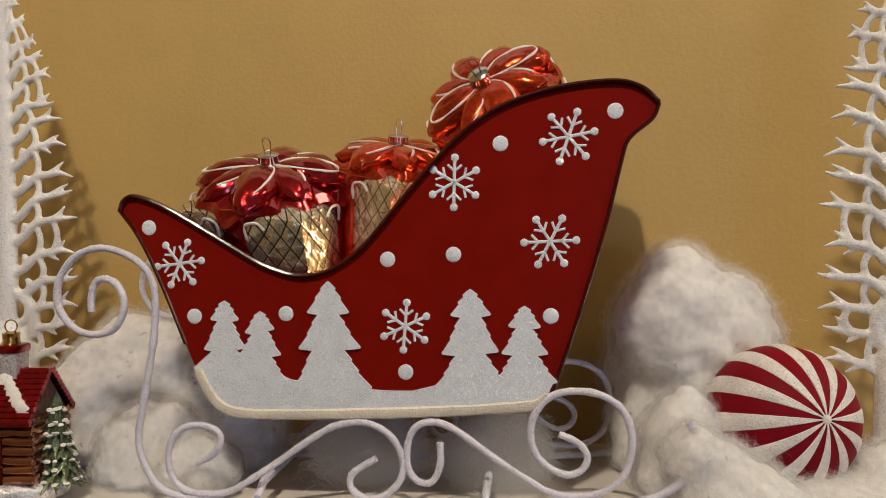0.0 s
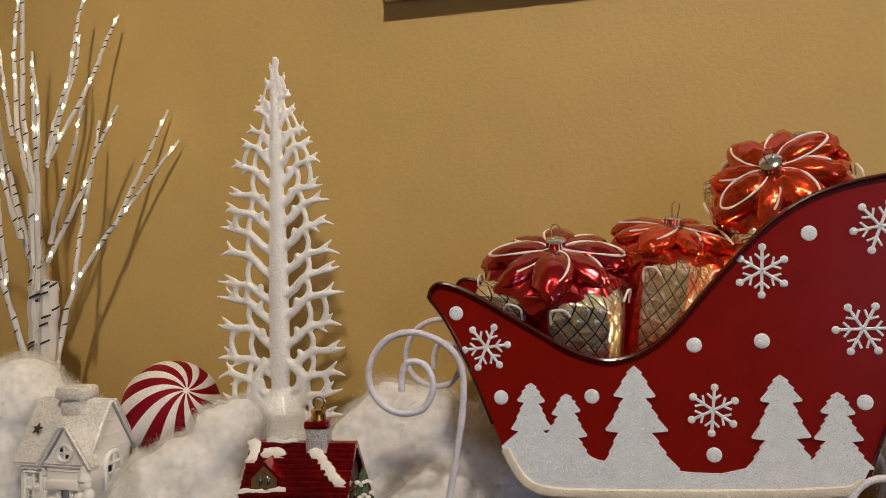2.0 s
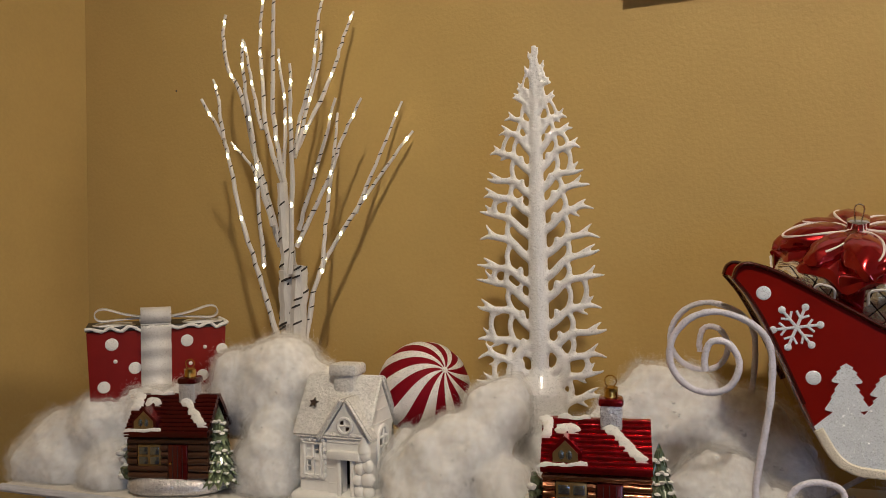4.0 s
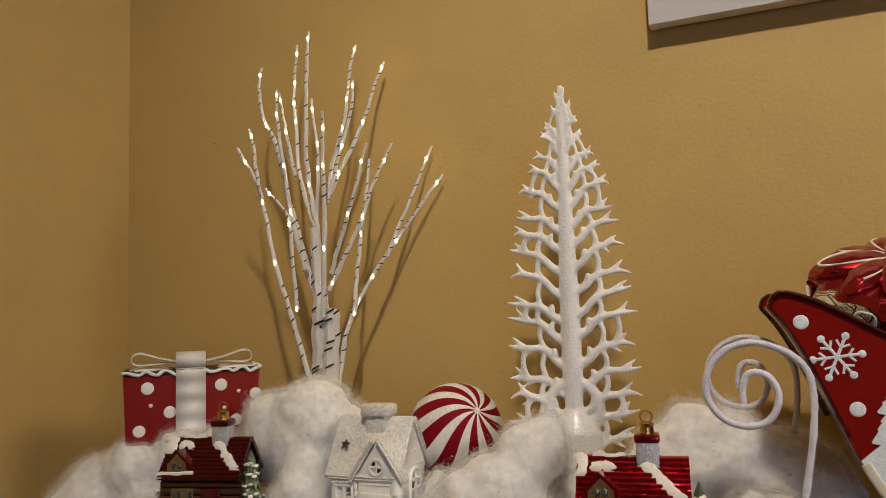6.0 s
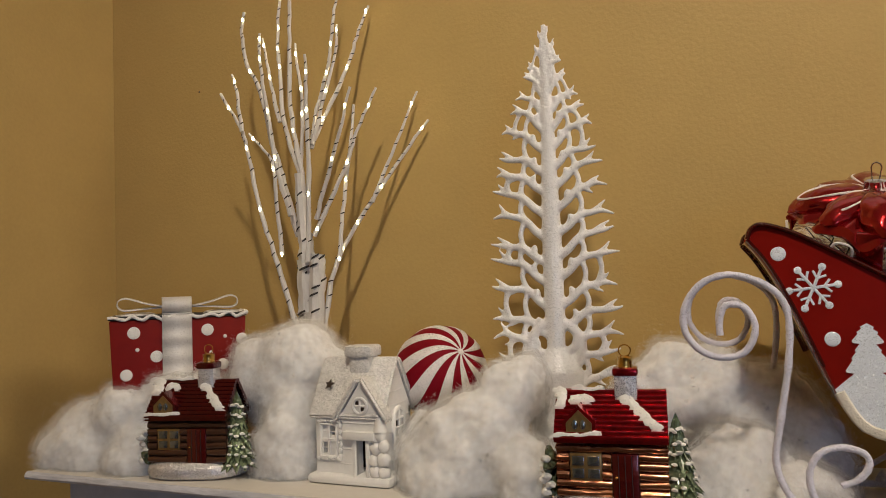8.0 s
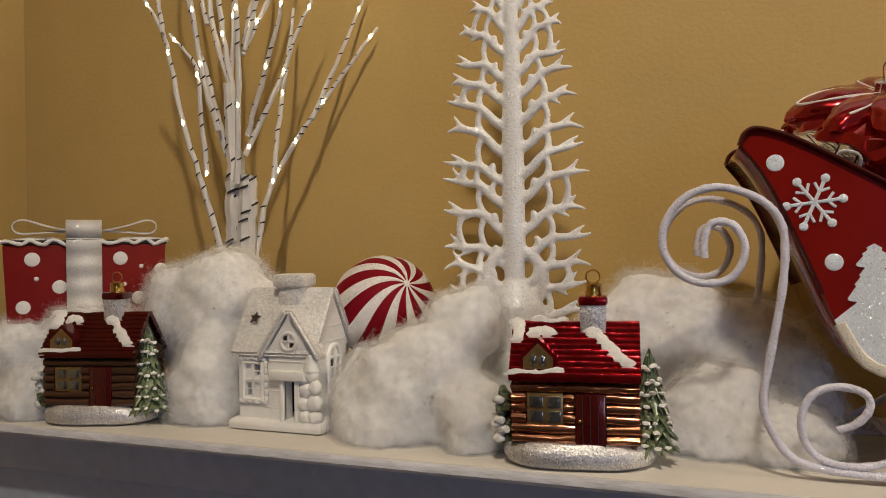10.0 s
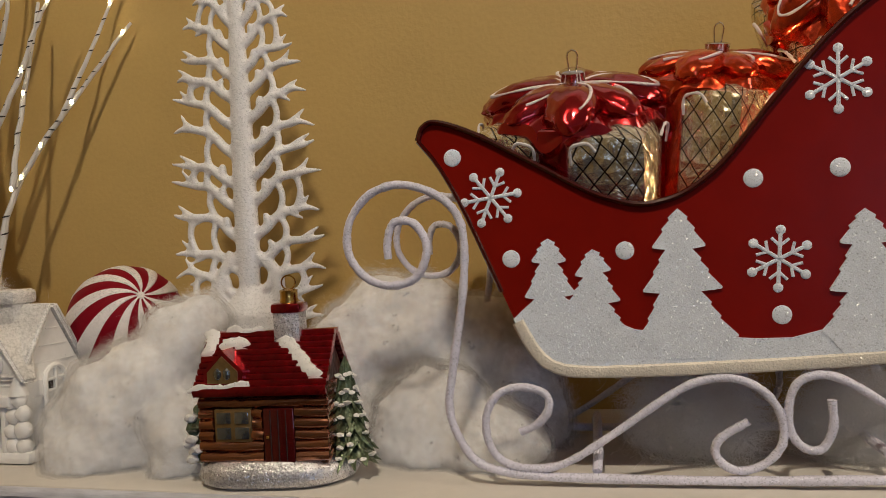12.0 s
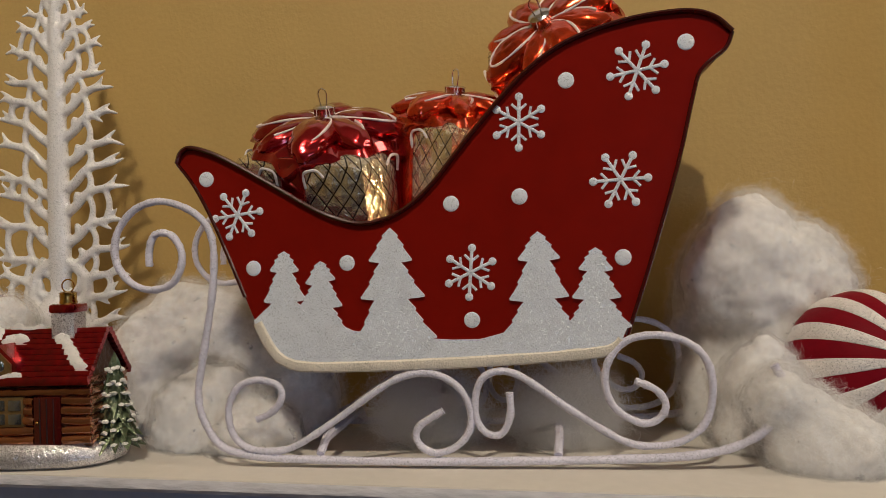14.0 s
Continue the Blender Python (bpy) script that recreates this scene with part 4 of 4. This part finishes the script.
        fused(part(name, bm, PATCH, c, "white textured snow"), 0.0007)
    # chimney, gold cap and hanging ring
    ch = part("chimney", box(B(), 3, 18, -7, 7, 74, 94, 1), SNOW_BASE, c, "silver glitter chimney")
    part("chimney_top", box(B(), 1.8, 19.2, -8.2, 8.2, 92, 98, 2), roof_mat, ch)
    cap = part("cap", lathe(B(), [(5, 97), (5.2, 99), (4.8, 100), (4.9, 104), (5.2, 104.6), (3, 105.5)], 24, 12, 0.03), GOLD, c, "gold metal cap", m=pose(0.0105, 0, 0))
    ring = [(4.0 * math.cos(a), 0, 109 + 4.0 * math.sin(a)) for a in np.linspace(0, 2 * math.pi, 25)[:-1]]
    part("ring", tube(B(), ring, 0.45, 6, closed=True), GOLD, cap)
    frosted_pine(c, *pine, 7, seed)
    bm = B()
    for k in range(10):
        blob(bm, (-41 + rnd.uniform(-3, 2), -8 + rnd.uniform(-6, 8), 14 + 3.2 * k * 0.9), (6.5 - k * 0.4, 6, 4), 2, 0.5, 0.3)
    fused(part("bush", bm, PINE, c, "green frosted bush"), 0.0007)
    bm = B()
    for k in range(9):
        blob(bm, (-44 + rnd.uniform(-3, 4), -14 + rnd.uniform(-2, 5), 14 + 3.2 * k * 0.9), (3.6, 3, 2.6), 2, 0.3, 0.3)
    part("bush_snow", bm, PATCH, c)
    return c


cabin(pose(-0.363, 0.424, 1.2885, 0, 0, 7), "red and copper mirrored glass log cabin ornament at the shelf edge", COPPER, ROOF_RED, 3)
cabin(pose(-0.728, 0.428, 1.2885, 0, 0, 14), "dark brown and maroon glass log cabin ornament with frosted pine", DARK_LOG, ROOF_DARK, 8, (42, -13, 60, 16.5))


# ---- white ceramic house ----
house = thing("ceramic_house", pose(-0.579, 0.438, 1.288), "white ceramic cottage tealight house with glitter snow roof", "house ornament")
HW, HD, EZ, RZ = 31, 48, 57, 99
bm = B()
box(bm, -38, 40, -10, HD + 6, 0, 9, 4)
for v in bm.verts:
    if v.co.z > 5:
        v.co.z += 1.5 * noise.noise(v.co * 0.08)
part("snow_base", bm, CERAMIC, house)
# front wall with door and window openings
bm = B()
holed(bm, [-HW, -24, -20.5, -17.5, -12, -4], [5, 24, 33, 36.5, 39, 46, EZ], {(1, 1), (3, 4)}, -3.5, 3.5)
part("front_wall", bm, CERAMIC, house)
bm = B()
holed(bm, [-4, 9, 17.5, HW + 1], [5, 8, 36, EZ], {(1, 1)}, -6, 3.4)
part("porch_wall", bm, CERAMIC, house)
part("back_wall", box(B(), -HW, HW, HD - 3.5, HD, 5, EZ), CERAMIC, house)
for s in (-1, 1):
    bm = B()
    x = s * HW
    prof2 = [(0, 5), (HD, 5), (HD, EZ), (HD / 2, RZ - 3), (0, EZ)]
    a = [bm.verts.new((x, y, z)) for y, z in prof2]
    b = [bm.verts.new((x - s * 3.5, y, z)) for y, z in prof2]
    bm.faces.new(a)
    bm.faces.new(b[::-1])
    for k in range(5):
        bm.faces.new((a[k], b[k], b[(k + 1) % 5], a[(k + 1) % 5]))
    side = part("gable_wall", bm, CERAMIC, house)
    for z in (18, 29, 40, 51, 62, 73, 84):
        half = HD / 2 - 2 if z < EZ else (HD / 2) * (RZ - z) / (RZ - EZ) - 3
        part("board_joint", box(B(), x - 0.2 if s > 0 else x - 0.5, x + 0.5 if s > 0 else x + 0.2, HD / 2 - half, HD / 2 + half, z - 0.35, z + 0.35, 0.1), CERAMIC, side)
    if s > 0:
        arch = [(HD / 2 + 9 * math.cos(a), 50 + 9 * math.sin(a)) for a in np.linspace(0, math.pi, 13)]
        pts = [(x + 1.0, HD / 2 + 9, 26)] + [(x + 1.0, y, z) for y, z in arch] + [(x + 1.0, HD / 2 - 9, 26)]
        wf = part("arched_window", tube(B(), pts + [(x + 1.0, HD / 2 + 9, 26)], 1.8, 8), CERAMIC, house)
        part("mullion", tube(B(), [(x + 1, HD / 2, 26), (x + 1, HD / 2, 59)], 1.2, 6), CERAMIC, wf)
        for z in (34, 42.5, 50):
            part("mullion", tube(B(), [(x + 1, HD / 2 - 9, z), (x + 1, HD / 2 + 9, z)], 1.2, 6), CERAMIC, wf)
        for y, z in ((HD / 2 - 4.5, 46), (HD / 2 + 4.5, 30)):
            part("opening", box(B(), x + 0.2, x + 0.7, y - 2.6, y + 2.6, z - 3, z + 3, 0.1), DARK, wf, "dark cut-out pane")
# front gable
bm = plate(B(), [(-6, 55), (33, 55), (13.5, 84)], -6.5, 1.5)
fg = part("front_gable", bm, CERAMIC, house)
ring = [(13 + 6.2 * math.cos(a), -7.2, 64 + 6.2 * math.sin(a)) for a in np.linspace(0, 2 * math.pi, 21)[:-1]]
rw = part("round_window", tube(B(), ring, 1.4, 8, closed=True), CERAMIC, fg)
part("mullion", tube(B(), [(13, -7.2, 58), (13, -7.2, 70)], 0.9, 6), CERAMIC, rw)
part("mullion", tube(B(), [(7, -7.2, 64), (19, -7.2, 64)], 0.9, 6), CERAMIC, rw)
for dx, dz in ((-2.4, 2.4), (2.4, -2.4)):
    part("opening", box(B(), 13 + dx - 1.7, 13 + dx + 1.7, -7.0, -6.55, 64 + dz - 1.7, 64 + dz + 1.7, 0.1), DARK, rw)
for z in (17, 29, 42, 50):
    part("board_joint", box(B(), -HW, -5, -4.0, -3.3, z - 0.35, z + 0.35, 0.1), CERAMIC, house)
    part("board_joint", box(B(), -3.5, 8 if z < 45 else HW, -6.5, -5.8, z - 0.35, z + 0.35, 0.1), CERAMIC, house)
# roofs
def roof_slope(name, quad, thick, mat_, bevel=1.6):
    bm = B()
    a = [bm.verts.new(p) for p in quad]
    nrm = (Vector(quad[1]) - Vector(quad[0])).cross(Vector(quad[3]) - Vector(quad[0])).normalized()
    nrm = -nrm if nrm.z < 0 else nrm
    b = [bm.verts.new(Vector(p) + nrm * thick) for p in quad]
    bm.faces.new(a)
    bm.faces.new(b[::-1])
    for k in range(4):
        bm.faces.new((a[k], b[k], b[(k + 1) % 4], a[(k + 1) % 4]))
    bmesh.ops.recalc_face_normals(bm, faces=bm.faces)
    bmesh.ops.bevel(bm, geom=bm.edges[:], offset=bevel, segments=3, affect="EDGES")
    return part(name, bm, mat_, house, "glitter snow covered roof")


OV = 5
sl = (RZ - EZ) / (HD / 2)
roof_slope("roof_front", [(-HW - OV, -OV, EZ - OV * sl * 0.55), (HW + 3, -OV, EZ - OV * sl * 0.55), (HW + 3, HD / 2, RZ), (-HW - OV, HD / 2, RZ)], 4.5, ROOF_SNOW)
roof_slope("roof_back", [(HW + 3, HD + OV, EZ - OV * sl * 0.55), (-HW - OV, HD + OV, EZ - OV * sl * 0.55), (-HW - OV, HD / 2, RZ), (HW + 3, HD / 2, RZ)], 4.5, ROOF_SNOW)
roof_slope("gable_roof_left", [(-10, -11, 51), (13.5, -11, 85), (13.5, 20, 85), (-10, 0, 51)], 4.2, ROOF_SNOW)
roof_slope("gable_roof_right", [(13.5, -11, 85), (37, -11, 51), (37, 0, 51), (13.5, 20, 85)], 4.2, ROOF_SNOW)
# cut-out star lying in the roof, chimney, door surround, window trim, stones
star = [((5 if k % 2 == 0 else 2.1) * math.cos(radians(90 + 36 * k)), (5 if k % 2 == 0 else 2.1) * math.sin(radians(90 + 36 * k))) for k in range(10)]
bm = plate(B(), star, -0.4, 0.4)
part("star_opening", bm, DARK, house, "dark star-shaped cut-out", m=pose(-0.021, 0.0030, 0.0795, -31, 0, -6))
bm = B()
box(bm, -8, 12, 12, 28, 84, 105, 3)
box(bm, -11, 15, 9, 31, 101, 111, 3)
for v in bm.verts:
    v.co += Vector((1, 1, 0.6)) * 0.8 * noise.noise(v.co * 0.2)
part("chimney", bm, ROOF_SNOW, house, "rough glitter snow chimney")
part("lintel", box(B(), -2, 27, -11, -5, 37, 44, 1.5), CERAMIC, house)
part("door_post", box(B(), 5.5, 9, -8.4, -4, 6, 37, 0.8), CERAMIC, house)
part("door_post", box(B(), 17.5, 21, -8.4, -4, 6, 37, 0.8), CERAMIC, house)
part("inside", box(B(), -HW + 4, HW - 4, 20, 22, 6, EZ), DARK, house, "dark hollow inside")
wf = part("window_frame", tube(B(), [(-26, -1, 22), (-10.5, -1, 22), (-10.5, -1, 48), (-26, -1, 48)], 1.9, 8, closed=True), CERAMIC, house, m=pose(0, -0.0035, 0))
part("mullion", box(B(), -19.3, -17, -1.8, 0.5, 22, 48, 0.5), CERAMIC, wf)
part("mullion", box(B(), -26, -10.5, -1.8, 0.5, 34, 36.5, 0.5), CERAMIC, wf)
for k in range(7):
    bm = B()
    blob(bm, (-28 + k * 3.2, -1.2, 20.5 + 1.2 * (k % 2)), (2.6, 1.8, 2.0), 2)
    part("snow_scallop", bm, CERAMIC, wf)
    bm = B()
    blob(bm, (-28 + k * 3.2, -1.2, 50.5 + 1.0 * (k % 2)), (2.4, 1.8, 1.8), 2)
    part("snow_scallop", bm, CERAMIC, wf)
for k in range(6):
    bm = B()
    blob(bm, (-7.5, -1.2, 22 + k * 5.0), (1.8, 1.6, 2.9), 2)
    part("snow_scallop", bm, CERAMIC, wf)
rnd = random.Random(5)
for k, (x, z, rx, rz_) in enumerate(((25, 12, 5, 5), (33, 11.5, 5.5, 5), (24, 21, 5, 5), (32.5, 22, 6, 6), (26, 31, 5.5, 5.5), (33, 32.5, 5, 5.5), (25, 39, 4.6, 4), (30, 41, 5.4, 5))):
    bm = B()
    blob(bm, (x, -5.5, z), (rx, 4.5, rz_), 3, 0.12, 0.2)
    part("stone", bm, CERAMIC, house)
bm = B()
lathe(bm, [(6, 44), (4.6, 50), (2, 58), (0.4, 62)], 16)
part("stone_peak", bm, CERAMIC, house, m=pose(0.030, -0.005, 0))


# ---- cotton batting ----
def cotton(label, blobs, fibres, seed, wispy=False):
    c = thing("cotton_batting", pose(0, 0, 0), label, "cotton", "cotton snow", kind="stuff")
    rng = np.random.default_rng(seed)
    bm = B()
    for x, y, z, rx, ry, rz in blobs:
        if z - rz < 1.296 and not wispy:
            # heaps that reach the shelf spread out on it
            z, rz = 1.298, z + rz - 1.298
        vs = bmesh.ops.create_icosphere(bm, subdivisions=3, radius=1)["verts"]
        for v in vs:
            v.co = Vector((x + v.co.x * rx, y + v.co.y * ry, z + v.co.z * rz))
    raw = bpy.data.meshes.new("raw")
    bm.to_mesh(raw)
    bm.free()
    tmp = new("raw", raw)
    r = tmp.modifiers.new("fuse", "REMESH")
    r.mode, r.voxel_size = "VOXEL", 0.0022
    s = tmp.modifiers.new("soften", "SMOOTH")
    s.factor, s.iterations = 0.5, 14
    got = bpy.data.meshes.new_from_object(tmp.evaluated_get(bpy.context.evaluated_depsgraph_get()))
    bpy.data.objects.remove(tmp)
    n = len(got.vertices)
    co, nr = np.zeros(n * 3), np.zeros(n * 3)
    got.vertices.foreach_get("co", co)
    got.vertex_normals.foreach_get("vector", nr)
    co, nrm = co.reshape(-1, 3), nr.reshape(-1, 3)
    off = np.array([0.0060 * noise.fractal(Vector(p) * 26 + Vector((seed, 0, 0)), 1.1, 2.0, 3) + 0.0024 * noise.fractal(Vector(p) * 65, 0.9, 2.1, 3) + 0.0012 * noise.noise(Vector(p) * 210) for p in co])
    fray = np.array([0.6 + 0.9 * noise.noise(Vector(p) * 55 + Vector((0, seed, 0))) for p in co])
    pts = co + nrm * off[:, None]
    tris = [tuple(f.vertices) for f in got.polygons]
    for name, lift, mat_ in (("fleece", -0.0022, COTTON), ("gauze", 0.0014, GAUZE), ("haze", 0.0036, GAUZE_THIN)) if not wispy else ():
        q = pts + nrm * (lift * (1 if lift < 0 else 1.7 * fray[:, None] - 0.2))
        q[:, 2] = np.maximum(q[:, 2], 1.2882)
        q[:, 1] = np.minimum(q[:, 1], 0.5985)
        me = bpy.data.meshes.new(name)
        me.from_pydata(q.tolist(), [], tris)
        me.materials.append(mat_)
        ob = new(name, me)
        ob.parent = c
        finish(ob, 180)
        if lift > 0:
            tagged(ob, "thin see-through cotton haze")
    # loose fibres standing off the surface
    idx = rng.integers(0, len(pts), fibres)
    seg = 4
    stray = np.where(rng.random((fibres, 1)) < 0.3, 1.5, 1.0)
    p = pts[idx] + rng.normal(0, 0.0012 if not wispy else 0.007, (fibres, 3)) + nrm[idx] * rng.exponential(0.0018, (fibres, 1)) * stray * np.clip(fray[idx], 0.2, 2)[:, None]
    tang = np.cross(nrm[idx], rng.normal(0, 1, (fibres, 3)))
    tang /= np.linalg.norm(tang, axis=1, keepdims=True) + 1e-9
    d = tang + nrm[idx] * rng.uniform(-0.1, 0.75, (fibres, 1))
    step = rng.uniform(0.0007, 0.0024, (fibres, 1)) * (1.5 if wispy else 1) * np.sqrt(stray)
    width = rng.uniform(0.000015, 0.00004, (fibres, 1)) * (1.7 if wispy else 1)
    verts = np.zeros((fibres, seg + 1, 2, 3))
    for s in range(seg + 1):
        side = np.cross(d, rng.normal(0, 1, (fibres, 3)) * 0.15 + np.array([0.0, 1.0, 0.0]))
        side /= np.linalg.norm(side, axis=1, keepdims=True) + 1e-9
        verts[:, s, 0] = p - side * width
        verts[:, s, 1] = p + side * width
        d = d / (np.linalg.norm(d, axis=1, keepdims=True) + 1e-9) + rng.normal(0, 0.55, (fibres, 3))
        d -= nrm[idx] * 0.12
        p = p + d / (np.linalg.norm(d, axis=1, keepdims=True) + 1e-9) * step
    verts[..., 2] = np.maximum(verts[..., 2], 1.2883)
    verts[..., 1] = np.minimum(verts[..., 1], 0.599)
    base = (np.arange(fibres) * (seg + 1) * 2)[:, None]
    quad = np.concatenate([base + np.array([2 * s, 2 * s + 1, 2 * s + 3, 2 * s + 2]) for s in range(seg)], axis=1).reshape(-1, 4)
    me = bpy.data.meshes.new("fibres")
    me.vertices.add(fibres * (seg + 1) * 2)
    me.vertices.foreach_set("co", verts.reshape(-1))
    me.loops.add(quad.size)
    me.loops.foreach_set("vertex_index", quad.reshape(-1).astype(np.int32))
    me.polygons.add(len(quad))
    me.polygons.foreach_set("loop_start", np.arange(0, quad.size, 4, dtype=np.int32))
    me.polygons.foreach_set("loop_total", np.full(len(quad), 4, dtype=np.int32))
    me.update()
    me.materials.append(FIBRE)
    ob = new("fibres", me)
    ob.parent = c
    tagged(ob, "fine loose cotton fibres")
    return c


cotton("white fluffy cotton batting heaped before the gift tin", [
    (-0.865, 0.440, 1.312, 0.048, 0.042, 0.036), (-0.822, 0.436, 1.335, 0.034, 0.028, 0.032), (-0.782, 0.446, 1.350, 0.032, 0.020, 0.024),
    (-0.890, 0.425, 1.300, 0.028, 0.028, 0.026), (-0.750, 0.462, 1.352, 0.028, 0.020, 0.026), (-0.80, 0.425, 1.305, 0.03, 0.03, 0.025)], 44000, 1)
cotton("white fluffy cotton batting round the foot of the twigs", [
    (-0.660, 0.488, 1.365, 0.046, 0.043, 0.053), (-0.702, 0.486, 1.362, 0.032, 0.030, 0.044), (-0.625, 0.500, 1.350, 0.032, 0.028, 0.046),
    (-0.650, 0.452, 1.322, 0.032, 0.030, 0.036), (-0.648, 0.458, 1.335, 0.026, 0.024, 0.04)], 44000, 2)
cotton("white fluffy cotton batting piled beside the ceramic house", [
    (-0.492, 0.446, 1.318, 0.044, 0.032, 0.034), (-0.446, 0.468, 1.362, 0.027, 0.025, 0.029), (-0.528, 0.470, 1.315, 0.028, 0.028, 0.030),
    (-0.432, 0.440, 1.310, 0.028, 0.028, 0.026), (-0.400, 0.490, 1.320, 0.045, 0.028, 0.036), (-0.47, 0.455, 1.33, 0.04, 0.03, 0.034)], 44000, 3)
cotton("white fluffy cotton batting behind the scrolled runner", [
    (-0.322, 0.532, 1.348, 0.056, 0.042, 0.050), (-0.268, 0.530, 1.335, 0.056, 0.040, 0.046), (-0.358, 0.515, 1.335, 0.040, 0.032, 0.044),
    (-0.285, 0.474, 1.312, 0.040, 0.032, 0.032), (-0.236, 0.515, 1.318, 0.030, 0.034, 0.036), (-0.25, 0.462, 1.30, 0.034, 0.028, 0.022)], 44000, 4)
cotton("white fluffy cotton batting heaped behind the sleigh", [
    (0.074, 0.540, 1.388, 0.046, 0.040, 0.050), (0.062, 0.562, 1.36, 0.038, 0.028, 0.060), (0.108, 0.548, 1.376, 0.036, 0.034, 0.048), (0.090, 0.535, 1.350, 0.042, 0.036, 0.056),
    (0.070, 0.545, 1.325, 0.048, 0.034, 0.040), (0.072, 0.530, 1.408, 0.030, 0.03, 0.036), (0.070, 0.492, 1.325, 0.030, 0.026, 0.034)], 44000, 5)
cotton("white fluffy cotton batting in front of the striped ball", [
    (0.084, 0.452, 1.310, 0.026, 0.024, 0.026), (0.102, 0.444, 1.302, 0.026, 0.024, 0.018), (0.066, 0.444, 1.326, 0.018, 0.018, 0.018),
    (0.155, 0.462, 1.296, 0.046, 0.030, 0.014), (0.205, 0.49, 1.304, 0.040, 0.036, 0.020)], 40000, 6)
cotton("thin wispy cotton tuft under the sleigh", [(-0.135, 0.485, 1.308, 0.026, 0.016, 0.016)], 30000, 7, True)
cotton("thin wispy cotton tuft under the sleigh", [(-0.048, 0.488, 1.308, 0.026, 0.016, 0.016)], 30000, 8, True)
